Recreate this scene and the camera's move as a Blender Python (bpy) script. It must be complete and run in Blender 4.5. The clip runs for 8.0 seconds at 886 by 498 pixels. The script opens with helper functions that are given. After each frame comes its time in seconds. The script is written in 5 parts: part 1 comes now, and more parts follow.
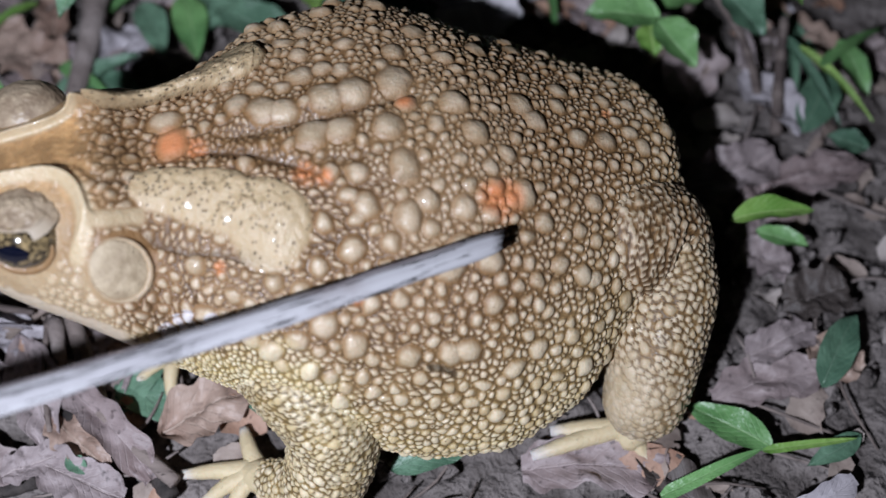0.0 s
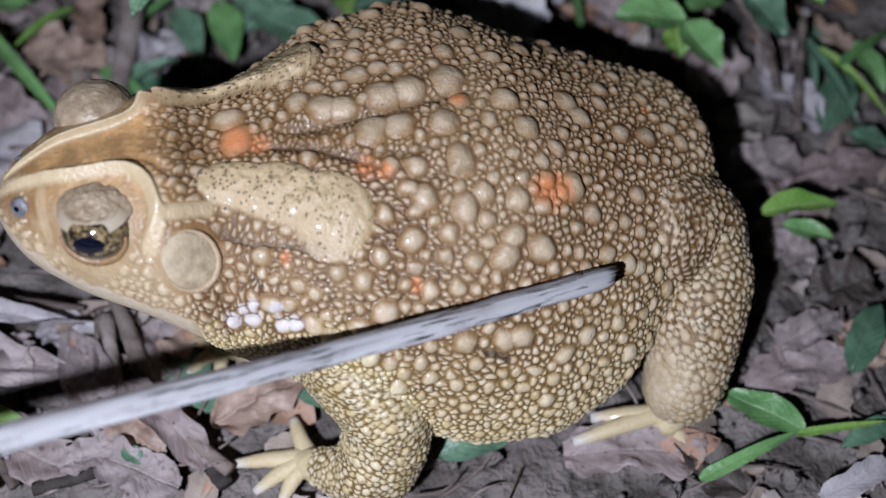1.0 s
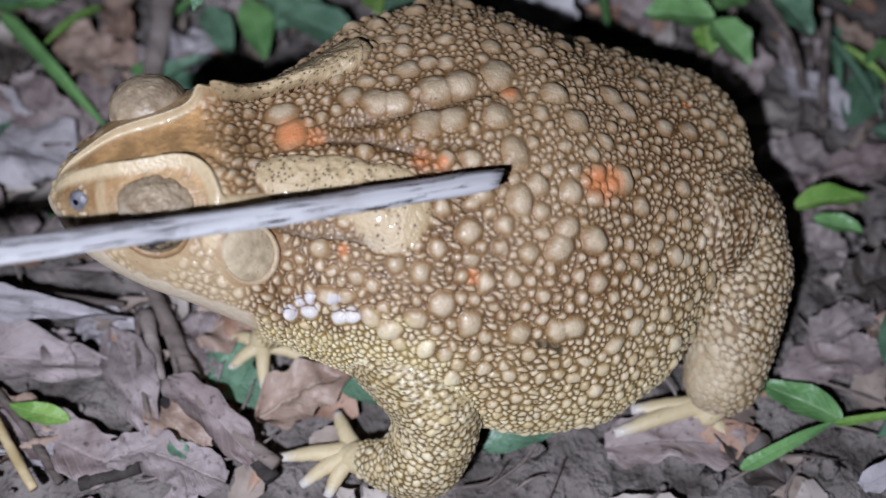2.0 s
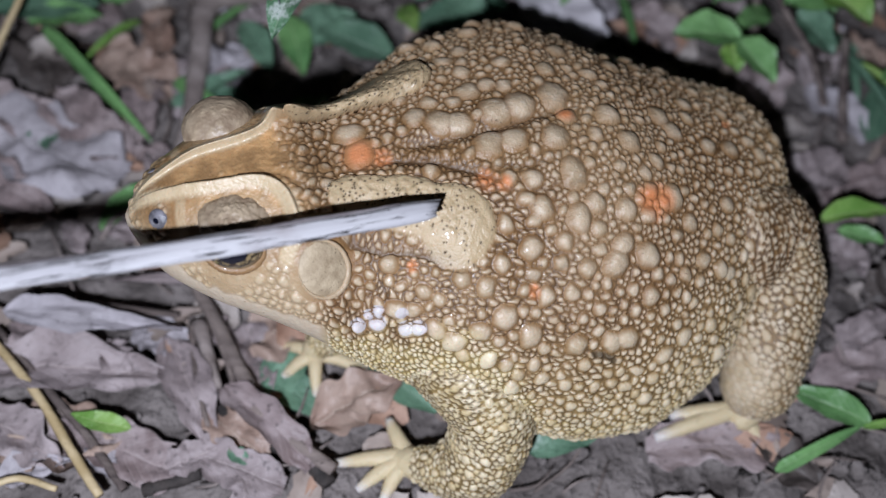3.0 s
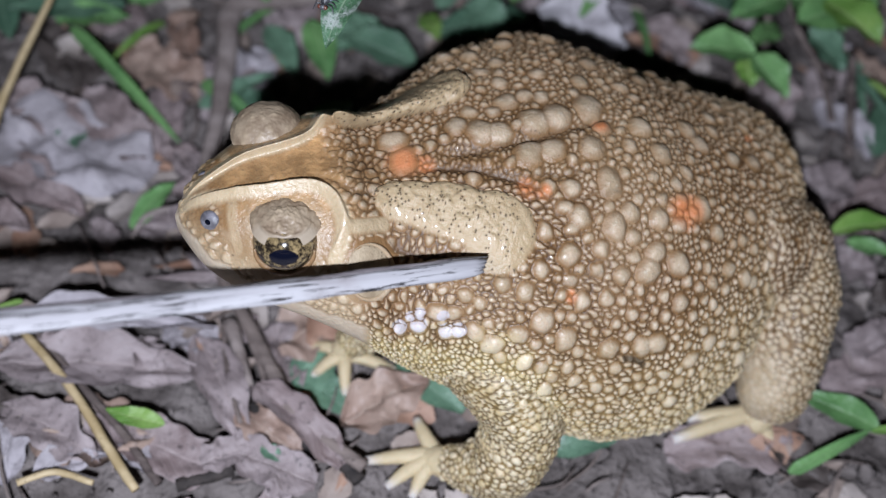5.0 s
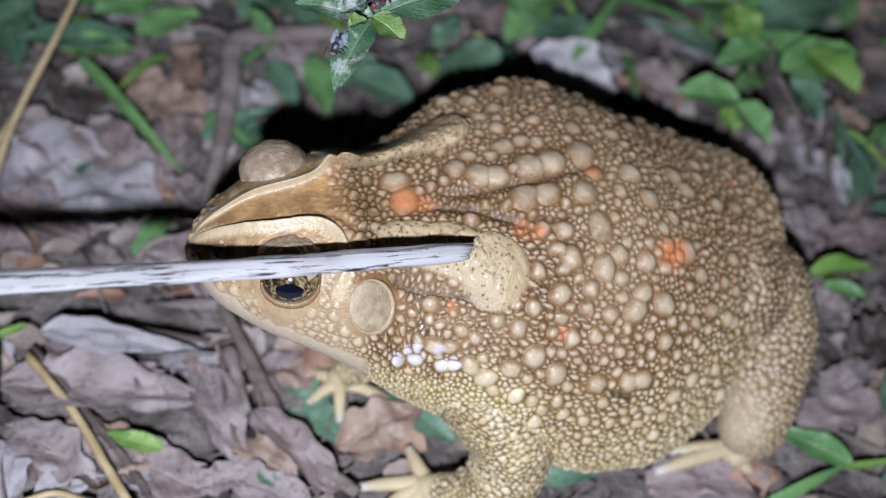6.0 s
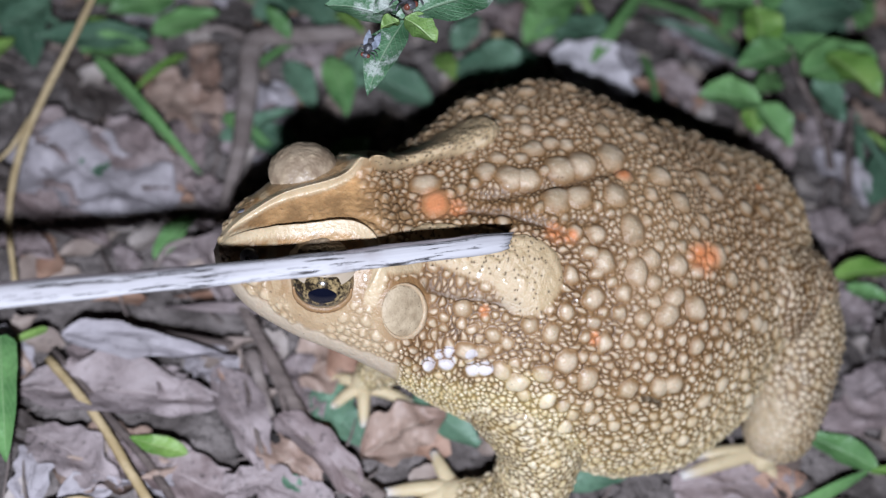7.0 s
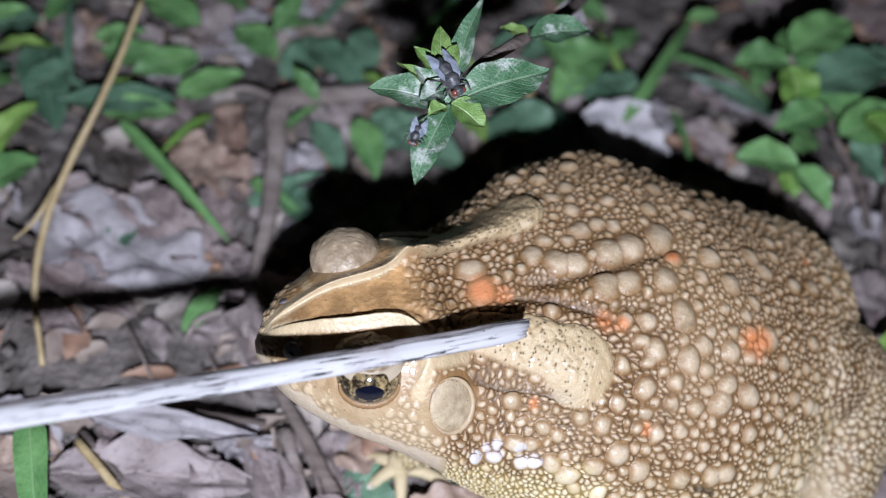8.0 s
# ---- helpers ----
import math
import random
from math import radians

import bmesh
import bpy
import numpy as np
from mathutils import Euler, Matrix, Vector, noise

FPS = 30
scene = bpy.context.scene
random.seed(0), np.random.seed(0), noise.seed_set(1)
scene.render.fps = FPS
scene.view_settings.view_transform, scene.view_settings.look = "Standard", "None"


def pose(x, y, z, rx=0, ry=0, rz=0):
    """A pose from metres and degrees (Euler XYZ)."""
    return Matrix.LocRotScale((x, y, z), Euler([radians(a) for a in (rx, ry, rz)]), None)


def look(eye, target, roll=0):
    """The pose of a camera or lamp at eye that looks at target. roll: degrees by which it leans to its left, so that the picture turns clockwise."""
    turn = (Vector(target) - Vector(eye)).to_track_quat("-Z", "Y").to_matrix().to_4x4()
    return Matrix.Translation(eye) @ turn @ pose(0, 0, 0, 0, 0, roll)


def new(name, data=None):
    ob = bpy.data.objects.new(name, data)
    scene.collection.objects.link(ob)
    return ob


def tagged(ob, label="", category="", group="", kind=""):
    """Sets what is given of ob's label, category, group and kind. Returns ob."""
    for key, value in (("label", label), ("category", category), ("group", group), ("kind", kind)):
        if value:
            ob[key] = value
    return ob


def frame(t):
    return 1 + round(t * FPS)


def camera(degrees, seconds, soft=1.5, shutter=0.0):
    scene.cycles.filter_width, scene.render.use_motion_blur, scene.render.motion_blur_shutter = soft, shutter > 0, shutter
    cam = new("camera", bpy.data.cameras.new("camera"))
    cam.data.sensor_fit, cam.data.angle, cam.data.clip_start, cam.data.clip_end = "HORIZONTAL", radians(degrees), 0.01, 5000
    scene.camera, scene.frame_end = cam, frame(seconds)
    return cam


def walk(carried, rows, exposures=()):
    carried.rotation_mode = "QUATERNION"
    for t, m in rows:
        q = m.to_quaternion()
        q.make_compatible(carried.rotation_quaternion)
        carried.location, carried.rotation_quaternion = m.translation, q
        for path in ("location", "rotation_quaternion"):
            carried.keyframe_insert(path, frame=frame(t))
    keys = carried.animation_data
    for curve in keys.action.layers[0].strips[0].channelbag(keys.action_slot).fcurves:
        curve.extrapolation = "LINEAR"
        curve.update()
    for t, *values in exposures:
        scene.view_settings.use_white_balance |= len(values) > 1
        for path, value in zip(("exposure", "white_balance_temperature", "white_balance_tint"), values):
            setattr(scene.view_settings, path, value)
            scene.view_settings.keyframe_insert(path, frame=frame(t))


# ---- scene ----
cam = camera(49.4, 8.0, soft=1.2, shutter=0.1)
PATH = [
    (0, (0.0111, -0.0712, 0.1737), (0.0050, 0.0298, 0.0012), 0.09),
    (0.5, (0.0067, -0.0776, 0.1722), (0.0021, 0.0253, 0.0007), 0.53),
    (1, (0.0001, -0.0777, 0.1772), (-0.0027, 0.0254, 0.0059), 1.28),
    (1.2, (-0.0002, -0.0807, 0.1751), (-0.0036, 0.0224, 0.0038), 1.66),
    (2.3, (-0.0179, -0.0811, 0.1796), (-0.0149, 0.0234, 0.0091), 3.56),
    (2.5, (-0.0216, -0.0821, 0.1815), (-0.0177, 0.0218, 0.0106), 4.02),
    (3, (-0.0263, -0.0823, 0.1845), (-0.0199, 0.0215, 0.0137), 5.34),
    (3.5, (-0.0334, -0.0801, 0.1843), (-0.0244, 0.0237, 0.0135), 7.01),
    (4, (-0.0361, -0.0810, 0.1825), (-0.0251, 0.0239, 0.0125), 8.36),
    (4.5, (-0.0350, -0.0819, 0.1813), (-0.0246, 0.0234, 0.0116), 7.94),
    (5, (-0.0384, -0.0848, 0.1886), (-0.0260, 0.0194, 0.0183), 9.14),
    (5.2, (-0.0373, -0.0867, 0.1971), (-0.0243, 0.0188, 0.0277), 9.66),
    (6.5, (-0.0460, -0.0864, 0.1948), (-0.0282, 0.0219, 0.0276), 12.74),
    (7, (-0.0493, -0.0852, 0.1942), (-0.0313, 0.0229, 0.0269), 12.76),
    (7.5, (-0.0586, -0.0712, 0.1968), (-0.0400, 0.0386, 0.0307), 12.63),
    (8, (-0.0585, -0.0717, 0.1962), (-0.0401, 0.0386, 0.0304), 12.59),
]
walk(cam, [(t, look(eye, target, roll)) for t, eye, target, roll in PATH],
     exposures=[(0, 0.02), (1.0, -0.04), (2.4, -0.12), (3.2, -0.08), (5.2, -0.02), (6.5, 0.12), (7.0, 0.15), (7.5, 0.3), (8, 0.3)])

# depth of field of a phone held close to its subject
cam.data.dof.use_dof = True
cam.data.dof.focus_distance = 0.162
cam.data.dof.aperture_fstop = 9.5

# ---- night, lit by the lamp held beside the lens ----
world = bpy.data.worlds.new("night")
world.use_nodes = True
world.node_tree.nodes["Background"].inputs[0].default_value = (0.5, 0.55, 0.7, 1)
world.node_tree.nodes["Background"].inputs[1].default_value = 0.002
scene.world = world
lamp_data = bpy.data.lights.new("phone_light", "POINT")
lamp_data.energy = 2.75
lamp_data.color = (0.925, 1.0, 1.18)
lamp_data.shadow_soft_size = 0.0035
lamp = new("phone_light", lamp_data)
lamp.location = (-0.050, -0.128, 0.203)

# ---- materials ----
def material(name, rough=0.6):
    m = bpy.data.materials.new(name)
    m.use_nodes = True
    b = m.node_tree.nodes["Principled BSDF"]
    b.inputs["Roughness"].default_value = rough
    return m, m.node_tree.nodes, m.node_tree.links, b


def value_of(links, sock, v):
    if isinstance(v, (int, float)):
        sock.default_value = v
    elif isinstance(v, tuple):
        sock.default_value = (*v, 1) if len(v) == 3 else v
    else:
        links.new(v, sock)


def mix(nodes, links, fac, a, b, kind="MIX"):
    n = nodes.new("ShaderNodeMix")
    n.data_type, n.blend_type = "RGBA", kind
    value_of(links, n.inputs[0], fac)
    value_of(links, n.inputs[6], a)
    value_of(links, n.inputs[7], b)
    return n.outputs[2]


def calc(nodes, links, op, a, b=0.0, c=0.0):
    n = nodes.new("ShaderNodeMath")
    n.operation = op
    for s, v in zip(n.inputs, (a, b, c)):
        value_of(links, s, v)
    return n.outputs[0]


def ramp(nodes, links, fac, lo, hi):
    n = nodes.new("ShaderNodeMapRange")
    n.interpolation_type = "SMOOTHSTEP"
    value_of(links, n.inputs[0], fac)
    n.inputs[1].default_value, n.inputs[2].default_value = lo, hi
    return n.outputs[0]


def grain(nodes, links, scale, detail=4.0, kind="noise", stretch=None, rough=0.55):
    co = nodes.new("ShaderNodeTexCoord").outputs["Object"]
    if stretch:
        mp = nodes.new("ShaderNodeMapping")
        mp.inputs["Scale"].default_value = stretch
        links.new(co, mp.inputs[0])
        co = mp.outputs[0]
    if kind == "noise":
        n = nodes.new("ShaderNodeTexNoise")
        n.inputs["Scale"].default_value, n.inputs["Detail"].default_value, n.inputs["Roughness"].default_value = scale, detail, rough
        links.new(co, n.inputs["Vector"])
        return n.outputs["Fac"]
    n = nodes.new("ShaderNodeTexVoronoi")
    n.feature = kind
    n.inputs["Scale"].default_value = scale
    links.new(co, n.inputs["Vector"])
    return n.outputs["Distance"]


def bump(nodes, links, b, height, strength, distance):
    n = nodes.new("ShaderNodeBump")
    n.inputs["Strength"].default_value, n.inputs["Distance"].default_value = strength, distance
    links.new(height, n.inputs["Height"])
    links.new(n.outputs[0], b.inputs["Normal"])


def attr(nodes, name):
    n = nodes.new("ShaderNodeAttribute")
    n.attribute_name = name
    return n.outputs["Fac"]


def skin_material():
    """Warty toad skin: brown between the warts, cream on them, yellow towards the belly, wet in patches."""
    m, nd, ln, b = material("toad_skin", 0.42)
    wart, low, pale, orange, belly, dots, tone = (attr(nd, k) for k in ("wart", "groove", "pale", "orange", "belly", "pores", "tone"))
    n1, n2, n3 = grain(nd, ln, 45, 5), grain(nd, ln, 900, 4), grain(nd, ln, 260, 3)
    wet = calc(nd, ln, "MAXIMUM", attr(nd, "wet"), calc(nd, ln, "MULTIPLY", ramp(nd, ln, grain(nd, ln, 42, 2), 0.48, 0.62), 0.7))
    wet = calc(nd, ln, "MULTIPLY", wet, calc(nd, ln, "MULTIPLY_ADD", low, -0.4, 1.0))
    base = mix(nd, ln, ramp(nd, ln, n1, 0.35, 0.7), (0.210, 0.108, 0.040), (0.285, 0.170, 0.080))
    base = mix(nd, ln, belly, base, (0.43, 0.315, 0.13))
    tops = mix(nd, ln, ramp(nd, ln, n3, 0.3, 0.7), (0.36, 0.262, 0.160), (0.50, 0.383, 0.265))
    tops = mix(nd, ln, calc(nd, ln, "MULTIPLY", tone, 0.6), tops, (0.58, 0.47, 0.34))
    tops = mix(nd, ln, calc(nd, ln, "MULTIPLY", ramp(nd, ln, grain(nd, ln, 1300, 3), 0.5, 0.72), 0.35), tops, (0.62, 0.55, 0.43))
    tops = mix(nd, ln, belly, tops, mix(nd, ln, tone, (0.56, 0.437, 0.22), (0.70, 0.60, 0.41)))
    col = mix(nd, ln, ramp(nd, ln, calc(nd, ln, "MULTIPLY", wart, calc(nd, ln, "MULTIPLY_ADD", belly, 1.5, 1.0)), 0.16, 0.92), base, tops)
    # seams and folds: brown skin, with the shade inside them painted in
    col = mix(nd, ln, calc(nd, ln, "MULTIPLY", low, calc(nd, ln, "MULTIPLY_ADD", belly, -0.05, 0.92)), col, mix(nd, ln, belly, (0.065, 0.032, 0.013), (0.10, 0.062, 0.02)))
    col = mix(nd, ln, attr(nd, "crown"), col, mix(nd, ln, ramp(nd, ln, grain(nd, ln, 240, 5), 0.36, 0.66), (0.25, 0.14, 0.06), (0.51, 0.295, 0.13)))
    col = mix(nd, ln, pale, col, mix(nd, ln, n2, (0.43, 0.318, 0.185), (0.58, 0.465, 0.31)))
    col = mix(nd, ln, attr(nd, "white"), col, (0.62, 0.61, 0.66))
    col = mix(nd, ln, orange, col, mix(nd, ln, n3, (0.55, 0.15, 0.04), (0.63, 0.255, 0.105)))
    col = mix(nd, ln, dots, col, (0.035, 0.020, 0.006))
    col = mix(nd, ln, ramp(nd, ln, n2, 0.64, 0.8), col, (0.14, 0.09, 0.05))
    ln.new(col, b.inputs["Base Color"])
    rough = calc(nd, ln, "ADD", calc(nd, ln, "MULTIPLY_ADD", wet, -0.2, 0.55), calc(nd, ln, "MULTIPLY_ADD", n2, 0.3, calc(nd, ln, "MULTIPLY_ADD", dots, 0.4, -0.15)))
    ln.new(rough, b.inputs["Roughness"])
    ln.new(calc(nd, ln, "MULTIPLY", calc(nd, ln, "MULTIPLY", wet, 1.0), ramp(nd, ln, grain(nd, ln, 1100, 2), 0.5, 0.6)), b.inputs["Coat Weight"])
    b.inputs["Coat Roughness"].default_value = 0.07
    b.inputs["Subsurface Weight"].default_value = 0.1
    b.inputs["Subsurface Radius"].default_value = (0.0010, 0.0005, 0.0003)
    b.inputs["Subsurface Scale"].default_value = 1.0
    bump(nd, ln, b, calc(nd, ln, "ADD", calc(nd, ln, "MULTIPLY", n2, 0.6), calc(nd, ln, "MULTIPLY", grain(nd, ln, 2200, 3), 0.3)), 0.6, 0.0006)
    return m


def plain(name, colour, other, rough=0.6, scale=200, relief=0.3, depth=0.0005, stretch=None, translucent=0.0):
    """A surface between two colours, broken at two scales."""
    m, nd, ln, b = material(name, rough)
    n1, n2 = grain(nd, ln, scale, 6, stretch=stretch), grain(nd, ln, scale * 6, 3, stretch=stretch)
    info = nd.new("ShaderNodeObjectInfo").outputs["Random"]
    f = calc(nd, ln, "ADD", ramp(nd, ln, n1, 0.3, 0.7), calc(nd, ln, "MULTIPLY_ADD", info, 0.5, -0.25))
    col = mix(nd, ln, f, colour, other)
    col = mix(nd, ln, ramp(nd, ln, n2, 0.6, 0.75), col, tuple(c * 0.45 for c in colour))
    ln.new(col, b.inputs["Base Color"])
    if relief:
        bump(nd, ln, b, calc(nd, ln, "ADD", n1, calc(nd, ln, "MULTIPLY", n2, 0.4)), relief, depth)
    return m


SKIN = skin_material()
SOIL = plain("soil", (0.065, 0.052, 0.047), (0.23, 0.198, 0.186), 0.9, 110, 1.0, 0.004)


def stick_wood():
    """Weathered grey wood with long dark cracks and stained patches."""
    m, nd, ln, b = material("weathered_wood", 0.8)
    n1 = grain(nd, ln, 420, 5, stretch=(0.035, 1, 1))
    n2 = grain(nd, ln, 1500, 6, stretch=(0.045, 1, 1), rough=0.75)
    n3 = grain(nd, ln, 60, 4)
    col = mix(nd, ln, ramp(nd, ln, n1, 0.35, 0.65), (0.27, 0.258, 0.27), (0.40, 0.388, 0.402))
    col = mix(nd, ln, calc(nd, ln, "MULTIPLY", ramp(nd, ln, n3, 0.52, 0.7), 0.6), col, (0.18, 0.145, 0.14))
    crack = calc(nd, ln, "MULTIPLY", ramp(nd, ln, n2, 0.555, 0.595), ramp(nd, ln, n3, 0.38, 0.5))
    col = mix(nd, ln, crack, col, (0.02, 0.016, 0.016))
    ln.new(col, b.inputs["Base Color"])
    bump(nd, ln, b, calc(nd, ln, "SUBTRACT", n1, crack), 0.8, 0.0006)
    return m


WOOD = stick_wood()
DEAD = [plain("dead_leaf_%d" % i, a, c, 0.65, 120, 0.7, 0.0008) for i, (a, c) in enumerate((
    ((0.22, 0.165, 0.14), (0.36, 0.29, 0.25)), ((0.30, 0.25, 0.22), (0.46, 0.40, 0.37)), ((0.25, 0.13, 0.085), (0.40, 0.25, 0.18))))]
GREEN = [plain("green_leaf_%d" % i, a, c, 0.38, 150, 0.4, 0.0004) for i, (a, c) in enumerate((
    ((0.025, 0.11, 0.045), (0.06, 0.22, 0.07)), ((0.02, 0.075, 0.055), (0.05, 0.16, 0.10)), ((0.10, 0.26, 0.035), (0.22, 0.42, 0.07))))]
STRAW = plain("dry_stem", (0.42, 0.31, 0.16), (0.60, 0.47, 0.28), 0.6, 200, 0.5, 0.0005)
TWIG = plain("twig_bark", (0.075, 0.055, 0.05), (0.22, 0.175, 0.155), 0.85, 250, 1.0, 0.0008, stretch=(0.2, 1, 1))


# ---- mesh helpers ----
MM = 0.001


def mesh_object(name, verts, faces, mat, parent=None, label="", smooth=True):
    """A mesh object from points in millimetres."""
    me = bpy.data.meshes.new(name)
    v = np.asarray(verts, np.float64) * MM
    if isinstance(faces, np.ndarray):
        me.vertices.add(len(v))
        me.vertices.foreach_set("co", v.ravel())
        k = faces.shape[1]
        me.loops.add(faces.size)
        me.loops.foreach_set("vertex_index", faces.ravel())
        me.polygons.add(len(faces))
        me.polygons.foreach_set("loop_start", np.arange(0, faces.size, k))
        me.update(calc_edges=True)
    else:
        me.from_pydata(v.tolist(), [], faces)
    me.polygons.foreach_set("use_smooth", [smooth] * len(me.polygons))
    me.materials.append(mat)
    ob = new(name, me)
    if parent:
        ob.parent = parent
    if label:
        tagged(ob, label)
    return ob


def sweep(points, radii, around=10, flat=1.0, jitter=0.0, steps=6):
    """A closed tube through points (mm), smoothly bent, as verts and faces."""
    p = np.asarray(points, float)
    t = np.linspace(0, len(p) - 1, (len(p) - 1) * steps + 1)
    i = np.clip(t.astype(int), 0, len(p) - 2)
    u = (t - i)[:, None]
    q = np.vstack([2 * p[0] - p[1], p, 2 * p[-1] - p[-2]])
    a, b, c, d = q[i], q[i + 1], q[i + 2], q[i + 3]
    path = 0.5 * (2 * b + (c - a) * u + (2 * a - 5 * b + 4 * c - d) * u ** 2 + (3 * b - a - 3 * c + d) * u ** 3)
    r = np.interp(t, range(len(p)), radii)
    tang = np.gradient(path, axis=0)
    tang /= np.linalg.norm(tang, axis=1)[:, None] + 1e-9
    ref = np.array([0, 0, 1.0]) if abs(tang[:, 2]).mean() < 0.8 else np.array([0, 1.0, 0])
    side = np.cross(tang, ref)
    side /= np.linalg.norm(side, axis=1)[:, None] + 1e-9
    up = np.cross(side, tang)
    ang = np.linspace(0, 2 * np.pi, around, endpoint=False)
    rng = np.random.default_rng(len(p) * 7 + around)
    rr = r[:, None] * (1 + jitter * rng.standard_normal((len(r), around)))
    ring = path[:, None] + rr[..., None] * (np.cos(ang)[None, :, None] * side[:, None] + flat * np.sin(ang)[None, :, None] * up[:, None])
    verts = np.vstack([ring.reshape(-1, 3), path[:1], path[-1:]])
    n = len(path)
    faces = [(k * around + j, k * around + (j + 1) % around, (k + 1) * around + (j + 1) % around, (k + 1) * around + j) for k in range(n - 1) for j in range(around)]
    faces += [(n * around, (j + 1) % around, j) for j in range(around)]
    faces += [(n * around + 1, (n - 1) * around + j, (n - 1) * around + (j + 1) % around) for j in range(around)]
    return verts, faces

from mathutils.kdtree import KDTree

# ---- the toad ----
YAW, FOOT = radians(14.5), np.array([-13.0, 21.0, 0.0])
LEAN = 0.03
RAISE, TURN = 4.6, 3.0  # how far the head is held up and to the left


def placed(p):
    """From the toad's own axes (x tailwards, y to its right, z up, mm) to the ground's."""
    p = np.asarray(p, float)
    c, s = math.cos(YAW), math.sin(YAW)
    y = p[..., 1] + LEAN * (p[..., 2] - 30)
    u = np.clip((-27 - p[..., 0]) / 9, 0, 1)
    u = u * u * (3 - 2 * u)
    y = y - TURN * u
    return np.stack([c * p[..., 0] - s * y, s * p[..., 0] + c * y, p[..., 2] + RAISE * u], -1)


# x, half width, middle, underside, back, widest height
SECTIONS = np.array([
    (-63.0, 1.0, 1, 41, 45, 43), (-61.5, 5.4, 1, 38, 47.5, 42.5), (-58, 9.7, 1.2, 34.5, 50, 41.5), (-51, 15, 1.5, 31, 53, 39.5), (-43, 19, 1.5, 28, 54, 37.5),
    (-35, 22.4, 0.5, 23.5, 54, 35), (-28, 25, -1.5, 16, 54.5, 32), (-20, 28.5, -2, 10, 55, 30), (-8, 36, -2.5, 3, 56, 25), (8, 41, -2.5, 1, 56, 18), (22, 41.5, -2.5, 1, 53.3, 16.5),
    (36, 36.5, -2, 3, 46.5, 19), (48, 26, -0.5, 7, 41, 24), (57, 18.5, 1.8, 12, 37.5, 25), (61.5, 12, 2.5, 18, 35, 26), (63, 2, 3, 24, 29, 27)])


def smooth_curve(x, xs, ys, width):
    grid = np.linspace(xs[0], xs[-1], 800)
    v = np.interp(grid, xs, ys)
    k = np.exp(-0.5 * (np.arange(-60, 61) * (grid[1] - grid[0]) / width) ** 2)
    pad = np.pad(v, 60, mode="reflect", reflect_type="odd")
    return np.interp(x, grid, np.convolve(pad, k / k.sum(), "valid"))


def along(points, xy):
    """The distance in plan from each xy to a bent line, and how far along it lies."""
    p = np.asarray(points, float)
    best, where = np.full(len(xy), 1e9), np.zeros(len(xy))
    for i in range(len(p) - 1):
        d = p[i + 1] - p[i]
        u = np.clip(((xy - p[i]) @ d) / (d @ d), 0, 1)
        dist = np.linalg.norm(xy - p[i] - u[:, None] * d, axis=1)
        near = dist < best
        best[near], where[near] = dist[near], (i + u[near]) / (len(p) - 1)
    return best, where


def rounded(points):
    """A bent line with its corners cut twice."""
    p = np.asarray(points, float)
    for _ in range(2):
        a, b = p[:-1], p[1:]
        p = np.vstack([p[:1], np.stack([0.75 * a + 0.25 * b, 0.25 * a + 0.75 * b], 1).reshape(-1, 2), p[-1:]])
    return p


def grid_normals(v, closed=True):
    du = np.gradient(v, axis=0)
    dv = (np.roll(v, -1, 1) - np.roll(v, 1, 1)) if closed else np.gradient(v, axis=1)
    n = np.cross(du, dv)
    return n / (np.linalg.norm(n, axis=-1, keepdims=True) + 1e-9)


def grid_faces(n, m):
    i, j = np.meshgrid(np.arange(n - 1), np.arange(m), indexing="ij")
    k = (j + 1) % m
    return np.stack([i * m + j, i * m + k, (i + 1) * m + k, (i + 1) * m + j], -1).reshape(-1, 4)


